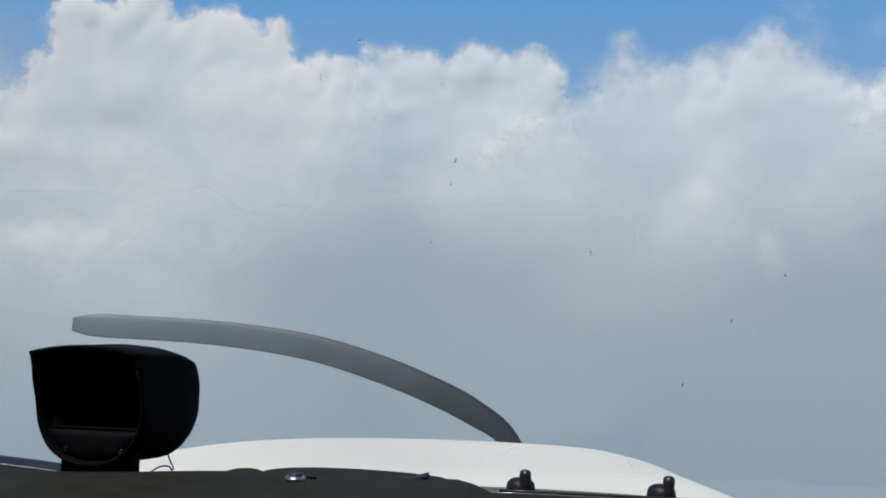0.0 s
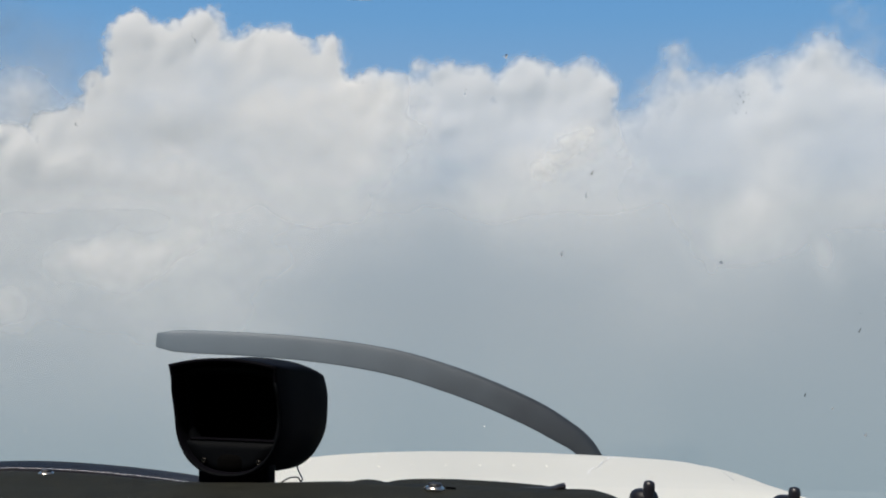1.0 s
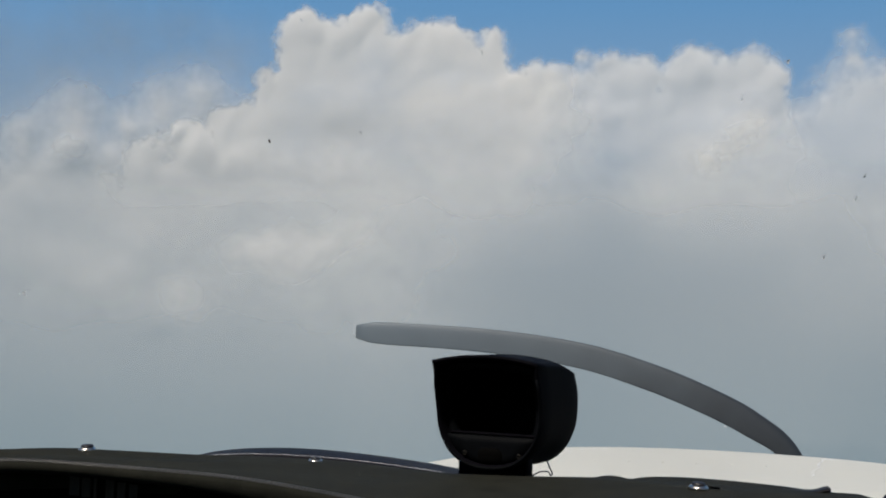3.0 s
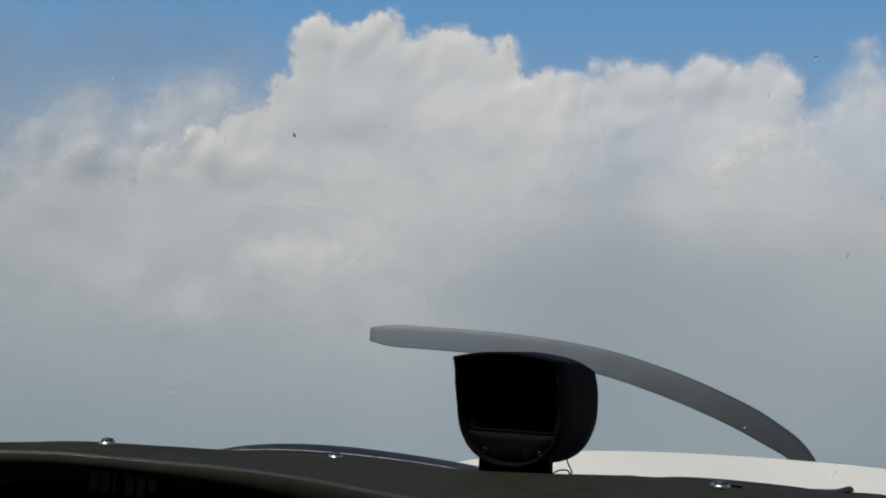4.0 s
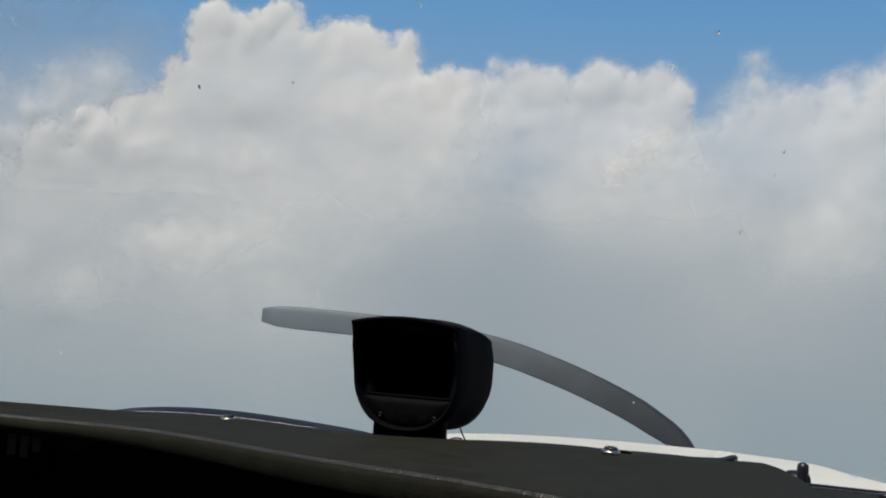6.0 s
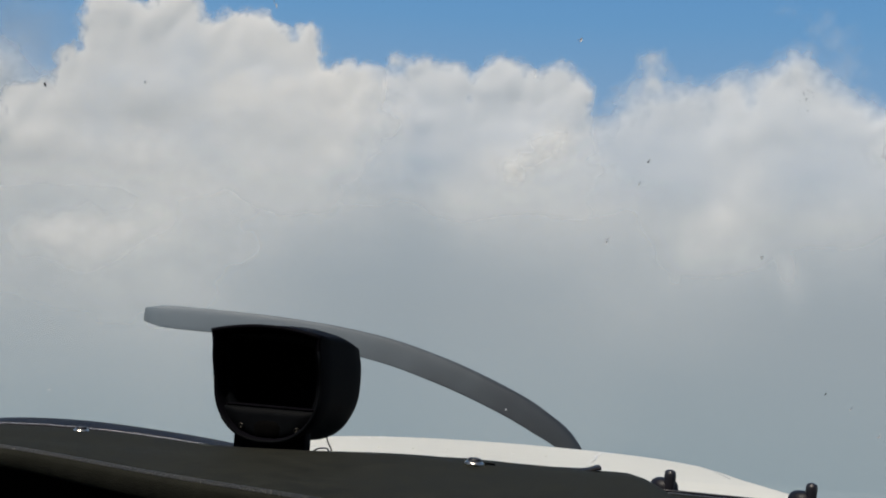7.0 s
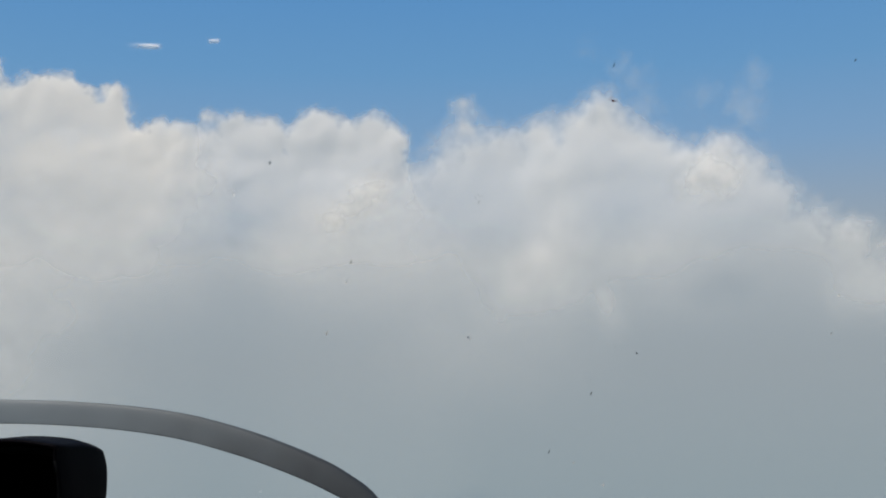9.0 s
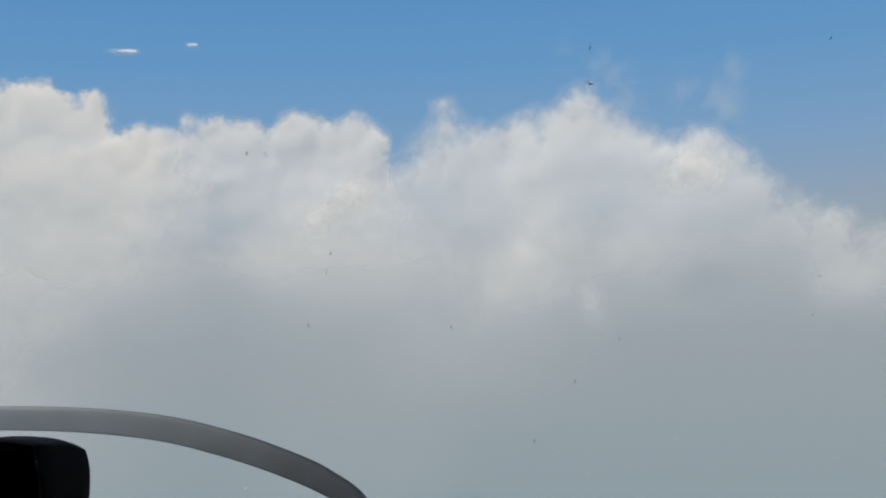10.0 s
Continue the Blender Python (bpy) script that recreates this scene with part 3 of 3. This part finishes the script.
def back_rise(x):
    """How far the cover's rear edge is lifted where the demist duct runs under it."""
    return 0.004 * smooth(-0.19, -0.10, x) - 0.0015 * smooth(-0.06, 0.0, x)


def top_z(x):
    return cover_z(x) + back_rise(x)


def cover_z(x):
    return -0.1005 - 0.040 * smooth(0.004, 0.092, x) - 0.003 * smooth(-0.51, -0.60, x) + 0.0006 * math.sin(x * 31)


ROLL = 0.0055


def glareshield():
    rings = []
    for i in range(161):
        x = -0.75 + 1.5 * i / 160
        yl, yb, z, up = lip_y(x), back_y(x), cover_z(x), back_rise(x)
        face = 0.0135 + 0.0065 * smooth(-0.5, -0.2, x)
        ring = [(x, yb + 0.004, z + up - 0.03), (x, yb + 0.003, z + up - 0.005), (x, yb, z + up - 0.001)]
        for k in range(1, 9):
            q = k / 9
            ring.append((x, yb + (yl + ROLL + 0.001 - yb) * q, z + up * (1 - q) ** 2 - 0.0045 * q + 0.0004 * math.sin(9 * q + 40 * x)))
        for k in range(9):
            t = radians(88 + 112 * k / 8)
            ring.append((x, yl + ROLL + ROLL * math.cos(t), z - 0.0046 - ROLL + ROLL * math.sin(t)))
        ring += [(x, yl + 0.0012, z - face), (x, yl + 0.004, z - face - 0.002), (x, yl + 0.012, z - 0.003 - face), (x, yl + 0.06, z - 0.0035 - face)]
        rings.append(ring)
    return loft(rings, False)


tagged(mesh_object("glareshield", glareshield(), VINYL), "black textured vinyl glareshield cover with rolled edge", "glareshield", kind="structure")
glare = bpy.data.objects["glareshield"]
EDGE_VINYL = surface("glossy_vinyl_edge", (0.016, 0.0165, 0.0140), 0.36, fine=650, coarse=220, vary=0.6, bump=1.0, depth=0.0010, specular=0.36)


def edge_strip():
    """A glossier strip on the cover's bend, a hair proud, cut to the highlight."""
    rings = []
    for i in range(241):
        x = -0.74 + 1.48 * i / 240
        yl, z = lip_y(x), cover_z(x) - 0.0046 - ROLL
        rings.append([(x, yl + ROLL + (ROLL + 0.0003) * math.cos(radians(t)), z + (ROLL + 0.0003) * math.sin(radians(t))) for t in range(118, 147, 4)])
    return loft(rings, False)


part("rolled_edge", edge_strip(), EDGE_VINYL, glare, "glossier strip on the rolled vinyl edge, cut to its highlight")


def deck_z(x):
    return -0.1245 - 0.03 * max(0, x - 0.05)


def deck_sheet():
    profile = ((0.60, -0.006), (0.64, -0.001), (0.66, 0.0), (0.798, 0.0), (0.801, -0.001), (0.803, -0.004), (0.81, -0.017), (0.95, -0.062), (0.955, -0.085))
    return loft([[(x, max(y, 0.745) if x < -0.02 else y, deck_z(x) + drop) for x in [-0.17 + 0.92 * i / 40 for i in range(41)]] for y, drop in profile], False)


tagged(mesh_object("cowl_deck", deck_sheet(), VINYL, None), "dark grey deck under the windshield", "deck", kind="structure")


def panel_sheet():
    rings = []
    for x in [-0.75 + 1.5 * i / 60 for i in range(61)]:
        rings.append([(x, lip_y(x) + 0.055, -0.11), (x, lip_y(x) + 0.04, -0.17), (x, lip_y(x) + 0.03, -0.6), (x, lip_y(x) + 0.05, -1.0)])
    return loft(rings, False)


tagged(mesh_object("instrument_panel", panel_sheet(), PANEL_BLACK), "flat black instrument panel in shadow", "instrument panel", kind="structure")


# ---- things on the glareshield ----
def shield_outline(a, top, bottom, scale=1.0, arch=0.0045, soft=0.0):
    """Outline of the compass: an arched top with pointed corners, straight sides and a round chin; soft rounds the corners. Points (u, w)."""
    pts = []
    corner = top - 0.0075 * soft
    for i in range(15):
        s = -1 + 2 * i / 14
        pts.append((s * (a + 0.0004 - 0.0045 * soft), top + arch * (1 - s * s) - 0.0075 * soft * abs(s) ** 4))
    mid = bottom + a * 1.02
    sides = ((0.06, -0.0002), (0.14, -0.0005), (0.28, -0.0006), (0.5, 0.0002), (0.75, 0.0003))
    for q, u in (*sides, (1.0, 0.0)):
        pts.append((a + u * (1 - soft) - 0.0045 * soft * (1 - q) ** 6, corner + (mid - corner) * q))
    for i in range(1, 25):
        t = math.pi * i / 24
        pts.append((a * math.copysign(abs(math.cos(t)) ** 0.86, math.cos(t)), mid - (mid - bottom) * math.sin(t) ** 0.94))
    for q, u in reversed(sides):
        pts.append((-a - u * (1 - soft) + 0.0045 * soft * (1 - q) ** 6, corner + (mid - corner) * q))
    cw = (top + bottom) / 2
    return [(u * scale, cw + (w - cw) * scale) for u, w in pts]


def magnetic_compass():
    thing = empty("compass", pose(-0.2138, 0.702, -0.1035, 0, 0, -13), "black hooded compass on the glareshield, display dark", "compass")
    A, TOP, LOW = 0.0363, 0.0735, 0.0045
    lean = lambda w: -0.010 * smooth(0.035, 0.078, w)

    def ring(depth, scale=1.0, drop=0.0, tilt=1.0, soft=0.0, sink=0.0):
        return [(u, depth + lean(w) * tilt, w - drop * smooth(0.02, 0.075, w) - sink * (1 - smooth(0.01, 0.06, w))) for u, w in shield_outline(A, TOP, LOW, scale, soft=soft)]
    rings = [ring(0.012, 0.90), ring(0.001, 0.925), ring(-0.0008, 0.95), ring(-0.0008, 0.985), ring(0.001, 1.0), ring(0.02, 1.005, 0.0005, 0.9, 0.2), ring(0.042, 1.015, 0.001, 0.6, 0.3, 0.001), ring(0.058, 1.022, 0.0028, 0.3, 0.42, 0.002),
             ring(0.0715, 1.012, 0.005, 0, 0.52, 0.003), ring(0.0775, 0.98, 0.0065, 0, 0.62, 0.002), ring(0.0815, 0.9, 0.007, 0, 0.8), ring(0.0838, 0.6, 0.006, 0, 1), ring(0.0842, 0.2, 0.004, 0, 1)]
    part("housing", loft(rings, True, False, True), PLASTIC, thing)
    # display well, closed at the back
    part("display", loft([ring(0.012, 0.90), ring(0.030, 0.86, 0, 0.6), ring(0.031, 0.1, 0, 0.6)], True, False, True), PANEL_BLACK, thing, "dark unlit display window")
    # lower front plate; its slot is a flat black disc
    plate = []
    for sc, y in ((0.93, 0.008), (0.90, 0.0045), (0.5, 0.0042), (0.05, 0.0042)):
        pts = []
        for i in range(33):
            t = math.pi * i / 32
            pts.append((0.0345 * math.cos(t) * sc, y, 0.0265 - (1 - sc) * 0.011 - 0.0205 * math.sin(t) * sc))
        top = [(-0.0345 * sc + 0.069 * sc * i / 16, y, 0.0265 - (1 - sc) * 0.011) for i in range(1, 16)]
        plate.append(pts + top)
    front = part("front_plate", loft(plate, True, False, True), PLATE, thing, "plain lower plate behind a flat black oval")
    part("ledge", block(-0.029, 0.029, 0.006, 0.014, 0.0264, 0.0272, 0.0003), PLASTIC, thing, "thin shiny ledge under the display")
    # frame round the window, inside the hood
    rim = []
    for sc, y in ((0.925, 0.010), (0.90, 0.0085), (0.80, 0.0095), (0.78, 0.016)):
        rim.append([(u, y + lean(w), w) for u, w in shield_outline(A, TOP, LOW, sc, 0.002, 0.15)])
    part("window_frame", loft(rim), PLATE, thing, "dull black frame round the display")
    # no hollow here: the recess's dark is put into the disc's colour
    slot = []
    for sc, y in ((1.0, 0.0041), (0.97, 0.0037), (0.2, 0.0037)):
        slot.append([((0.0085 * abs(math.cos(t)) ** 0.6 * (1 if math.cos(t) > 0 else -1)) * sc, y, 0.0130 + 0.0052 * abs(math.sin(t)) ** 0.8 * (1 if math.sin(t) > 0 else -1) * sc) for t in [2 * math.pi * i / 24 for i in range(24)]])
    part("slot", loft(slot, True, False, True), PANEL_BLACK, front, "flat black oval, a recess's dark put into colour")
    for u in (-0.0170, 0.0200):
        s = part("screw", turned([(0.0003, 0.0004), (0.0006, 0.0004), (0.0007, 0.0010), (0.0017, 0.0008), (0.0020, 0)], 14), SCREW_BLACK, front, "small dark steel screw")
        s.matrix_local = pose(u, 0.0035, 0.0138, 90, 0, 0)
    chin = [(u, -0.0006 + lean(w), w) for u, w in shield_outline(A, TOP, LOW, 0.968)[17:40]]
    part("bezel", tube(chin, 0.0009), PLATE, thing, "worn pale rim round the chin")
    part("foot", block(-0.0245, 0.0235, 0.010, 0.022, -0.002, 0.016, 0.0015), PLASTIC, thing)
    loop = spline([(0.0140, 0.078, 0.010), (0.0142, 0.078, 0.0036), (0.0160, 0.078, -0.001), (0.0178, 0.079, -0.0050), (0.0165, 0.079, -0.0066), (0.0152, 0.078, -0.0042), (0.0122, 0.077, -0.0040), (0.0089, 0.077, -0.0046), (0.0040, 0.076, -0.0076), (0.0010, 0.075, -0.0100)], 6)
    part("wire", tube(loop, 0.0005), RUBBER, thing, "loose thin black wire")
    return thing


magnetic_compass()


def snap_screw():
    thing = empty("cup_screw", pose(0, 0, 0), "bright steel screw in a cup washer", "screw", "glareshield screws")
    part("cup_washer", turned([(0.0076, -0.001), (0.0074, 0.0004), (0.0062, 0.0017), (0.0052, 0.0022), (0.0046, 0.0018)], 28), STEEL, thing)
    part("head", turned([(0.0050, 0.0014), (0.0052, 0.0028), (0.0047, 0.0038), (0.0028, 0.0043), (0.0014, 0.0044), (0.0010, 0.0038), (0.0003, 0.0038)], 24), HEAD_BLACK, thing, "dull black screw head")
    return thing


screw = snap_screw()
places = ((-0.501, 0.7235, 0.82), (-0.3325, 0.718, 0.82), (-0.0832, 0.662, 0.95))
for k, (x, y, size) in enumerate(places):
    m = pose(x, y, top_z(x) - 0.0008, 3, 0, 30 * k) @ Matrix.Scale(size, 4)
    if k == 0:
        screw.matrix_world = m
    else:
        copy_thing(screw, m)


def vent_lip(name, x0, x1, y0, rise, label, mat, piped=True, swell=0.8, slope=-0.1392):
    """A curled glossy lip of the demist slot behind the cover: thin at both ends, with a piped rim."""
    thing = empty(name, pose(0, 0, 0), label, "vent lip", "demist vent lips")
    rings, rim = [], []
    for i in range(61):
        s = i / 60
        x = x0 + (x1 - x0) * s
        k = math.sin(math.pi * min(1, s ** swell))
        h = rise * k ** 1.1
        y = y0 + 0.02 * math.sin(math.pi * s)
        z0 = slope * y - 0.006 * (1 - k ** 0.5)
        ridge = 0.66 - 0.1 * s
        rings.append([(x, y - 0.016, z0 - 0.004), (x, y - 0.012, z0 + 0.2 * h), (x, y - 0.0095, z0 + (ridge - 0.06) * h), (x, y - 0.004, z0 + (ridge + 0.04) * h), (x, y + 0.004, z0 + 0.85 * h), (x, y + 0.014, z0 + h), (x, y + 0.022, z0 + 0.8 * h), (x, y + 0.026, z0 - 0.006)])
        rim.append((x, y - 0.0085, z0 + ridge * h + 0.0001 * math.sin(60 * s)))
    part("lip", loft(rings, False), mat, thing)
    if piped:
        part("piping", tube(rim[3:-3], 0.00034), PIPING, thing, "thin bright piped edge")
    return thing


vent_lip("vent_lip", -0.440, -0.236, 0.752, 0.0064, "wrinkled black curled demist vent lip, bright edge", LIP_BLACK, True, 0.72)
vent_lip("vent_lip", -0.127, 0.004, 0.795, 0.0008, "short black vinyl demist lip behind the cover", VINYL, False, 0.6, -0.1416)
vent_lip("vent_lip", -0.154, -0.1220, 0.797, 0.0003, "small black vinyl hump of the demist lip", VINYL, False, 0.8, -0.1427)


def cover_slit(line, wide, label):
    """A dark cut in the cover that gapes a little: a raised sliver of vinyl with a black gap."""
    pts = spline(line, 6)
    n = len(pts) - 1
    rings = []
    for i, p in enumerate(pts):
        w = wide * math.sin(math.pi * min(1, max(0, (i + 0.3) / (n + 0.6))))
        z = top_z(p.x) - 0.0002
        rings.append([(p.x, p.y - w, z - 0.0008), (p.x, p.y - 0.5 * w, z + 0.0002), (p.x, p.y + w, z + 0.0003), (p.x, p.y + 1.2 * w, z - 0.001)])
    return tagged(mesh_object("cover_slit", loft(rings, True, True, True), PANEL_BLACK), label, "slit", "glareshield cover slits")


cover_slit([(-0.077, 0.6645, 0), (-0.074, 0.664, 0), (-0.071, 0.6625, 0)], 0.0004, "black cut in the vinyl cover beside a screw")


def cover_tab():
    """A thin tongue of vinyl, flat and pointed at one end, curled up at the other."""
    rings = []
    for i in range(21):
        q = i / 20
        x = -0.044 + 0.0368 * q
        lift = 0.0006 * q + 0.0016 * smooth(0.72, 1.0, q)
        thick = 0.0004 + 0.0010 * q + 0.0004 * smooth(0.8, 1.0, q)
        y0, y1 = 0.681 - 0.004 * q, 0.683 + 0.005 * q
        z = top_z(x) - 0.0024 + lift
        rings.append([(x, y0, z), (x, y0 - 0.0004, z + 0.5 * thick), (x, y0 + 0.0003, z + thick), (x, y1, z + thick + 0.0003), (x, y1 + 0.0004, z + 0.4 * thick), (x, y1, z)])
    return loft(rings, True, True, True)


tagged(mesh_object("cover_tab", cover_tab(), LIP_BLACK), "lifted pointed tab of black vinyl cover", "cover tab")
strip_line = [(0.03 + 0.62 * i / 30, 0.797, deck_z(0.03 + 0.62 * i / 30) + 0.0004) for i in range(31)]
tagged(mesh_object("trim", tube(strip_line, 0.0004), SILVER_TRIM), "thin dull steel bead along the windshield trim", "trim", kind="structure")
trim_line = [(0.04 + 0.6 * i / 30, 0.801, deck_z(0.04 + 0.6 * i / 30) + 0.0012) for i in range(31)]
tagged(mesh_object("trim", tube(trim_line, 0.0011), RUBBER), "thin black rubber windshield trim strip", "trim", kind="structure")


def nozzle_knob():
    thing = empty("windshield_knob", pose(0, 0, 0), "glossy black rubber knob below the windshield", "knob", "windshield knobs")
    part("base", turned([(0.0100, -0.016), (0.0101, 0.004), (0.0102, 0.0090), (0.0097, 0.0122), (0.0084, 0.0146), (0.0058, 0.0162), (0.0004, 0.0168)], 28), KNOB_BLACK, thing)
    stem = part("stem", turned([(0.0038, 0.0), (0.0038, 0.014), (0.0041, 0.0185), (0.0041, 0.0215), (0.0036, 0.0238), (0.0018, 0.0248), (0.0003, 0.0251)], 20), RUBBER, thing)
    stem.matrix_local = pose(0.0016, -0.0075, -0.0016, 0, 3, 0)
    return thing


knob = nozzle_knob()
knob.matrix_world = pose(0.0556, 0.815, -0.1326)
copy_thing(knob, pose(0.1541, 0.815, -0.1352, 0, 0, 10))
plug = empty("vent_plug", pose(0.0880, 0.706, -0.1250), "small black flared rubber plug", "plug")
part("cap", turned([(0.0028, 0.0048), (0.0050, 0.0085), (0.0053, 0.0095), (0.0049, 0.0102), (0.0004, 0.0104)], 20), RUBBER, plug)
part("stem", turned([(0.0030, 0), (0.0029, 0.0052)], 16), RUBBER, plug)


# registration placard on the panel: unreadable bars
placard = empty("panel_placard", pose(0, 0, 0), "faded grey lettered placard on black panel", "placard")
px0, pz0 = -0.5150, -0.1205
for k, (w, h) in enumerate(((0.010, 0.014), (0.009, 0.014), (0.003, 0.014), (0.008, 0.014), (0.008, 0.014), (0.008, 0.009))):
    x = px0 + 0.0092 * k
    y = lip_y(x) + 0.044
    part("bar", block(x, x + w * 0.75, y - 0.0075, y - 0.0065, pz0 - h - 0.0008 * k, pz0 - 0.0008 * k), FADED_PRINT, placard, smooth=False)


# ---- specks on the windshield ----
def speck(points, size, mat, label, name="speck", seed=0, stretch=(1.0, 1.0), bits=5, core=0.55, crumb=1.0):
    """A small splash of several flat crumbs stuck to the windshield at (x, z)."""
    x, z = points
    size = size * 0.82
    rng = random.Random(seed)
    bm = bmesh.new()
    for k in range(bits):
        dx, dz = (0, 0) if k == 0 else (rng.uniform(-1, 1) * size * 1.3 * stretch[0], rng.uniform(-1, 1) * size * 1.3 * stretch[1])
        r = size * (core if k == 0 else crumb * rng.uniform(0.12, 0.35))
        c = bm.verts.new((x + dx, shield_y(x + dx, z + dz) - 0.0012, z + dz))
        ring = []
        for i in range(9):
            t = 2 * math.pi * i / 9
            q = r * rng.uniform(0.6, 1.15)
            px, pz = x + dx + q * math.cos(t) * stretch[0], z + dz + q * math.sin(t) * stretch[1]
            ring.append(bm.verts.new((px, shield_y(px, pz) - 0.0004, pz)))
        for i in range(9):
            bm.faces.new((c, ring[i], ring[(i + 1) % 9]))
    return tagged(mesh_object(name, bm, mat), label, "speck", "windshield specks")


DARK, FAINT, PALE = "tiny dried insect speck on the windshield", "faint smudge of dirt on the windshield", "tiny bright chip in the windshield"
insects = [
    (0.004, 0.082, 0.0013, 1.0, 1.0, 3), (0.1365, 0.173, 0.0009, 0.8, 2.2, 4), (-0.328, 0.096, 0.0017, 0.7, 1.7, 2),
    (0.210, 0.025, 0.0012, 1.0, 1.2, 4), (0.351, -0.060, 0.0012, 1.0, 1.0, 3), (0.184, 0.007, 0.0008, 1.0, 1.0, 2),
    (0.172, 0.073, 0.0008, 1.0, 1.0, 2), (-0.077, -0.012, 0.0008, 1.0, 1.0, 2), (0.265, 0.175, 0.0011, 1.0, 1.3, 2),
    (-0.013, -0.008, 0.0007, 1.0, 1.0, 1), (0.188, -0.003, 0.0012, 0.8, 1.8, 3), (0.193, 0.030, 0.0010, 0.8, 1.2, 2),
    (0.171, -0.050, 0.0020, 0.6, 1.5, 4), (0.266, -0.046, 0.0009, 1.0, 1.0, 2), (0.208, -0.011, 0.0009, 0.8, 1.3, 3)]
smudges = [
    (0.002, 0.071, 0.0014, 0.8, 1.3, 4), (-0.009, 0.040, 0.0013, 1.3, 1.5, 8), (-0.045, 0.131, 0.0019, 0.8, 1.3, 3),
    (-0.199, 0.135, 0.0018, 0.6, 1.5, 3), (0.194, -0.060, 0.0015, 0.8, 1.5, 3), (0.330, 0.061, 0.0016, 0.8, 1.4, 3),
    (0.088, 0.037, 0.0018, 1.2, 1.0, 5), (0.318, -0.062, 0.0014, 1.0, 1.0, 3), (-0.403, -0.087, 0.0013, 1.0, 1.0, 3),
    (-0.417, 0.119, 0.0017, 0.7, 1.6, 2), (-0.274, 0.101, 0.0013, 1.0, 1.0, 3), (0.226, -0.081, 0.0022, 1.0, 1.4, 5),
    (0.285, -0.052, 0.0014, 1.0, 1.0, 3), (-0.534, 0.006, 0.0026, 1.3, 1.2, 3), (0.340, 0.037, 0.0013, 1.0, 1.0, 3)]
chips = [
    (-0.066, 0.116, 0.0013, 0.9, 1.7, 4), (-0.493, -0.070, 0.0012, 1.0, 1.0, 2), (-0.057, -0.080, 0.0013, 0.7, 1.8, 3),
    (-0.288, 0.147, 0.0011, 1.0, 1.3, 2), (0.006, -0.034, 0.0008, 1.0, 1.0, 2), (-0.482, 0.064, 0.0009, 1.0, 1.0, 2)]
for mat, label, rows in ((INSECT, DARK, insects), (SMUDGE, FAINT, smudges), (DUST, PALE, chips)):
    for k, (x, z, size, wide, high, bits) in enumerate(rows):
        speck((x, z), size, mat, label, seed=k, stretch=(wide, high), bits=bits)
speck((0.1415, 0.159), 0.0015, INSECT_RED, "reddish squashed insect on the windshield", seed=3, stretch=(1.6, 0.8), bits=4)
speck((0.078, 0.113), 0.0042, INSECT, "scatter of dark insect crumbs on the windshield", seed=2, stretch=(0.7, 1.0), bits=12, core=0.09, crumb=0.3)
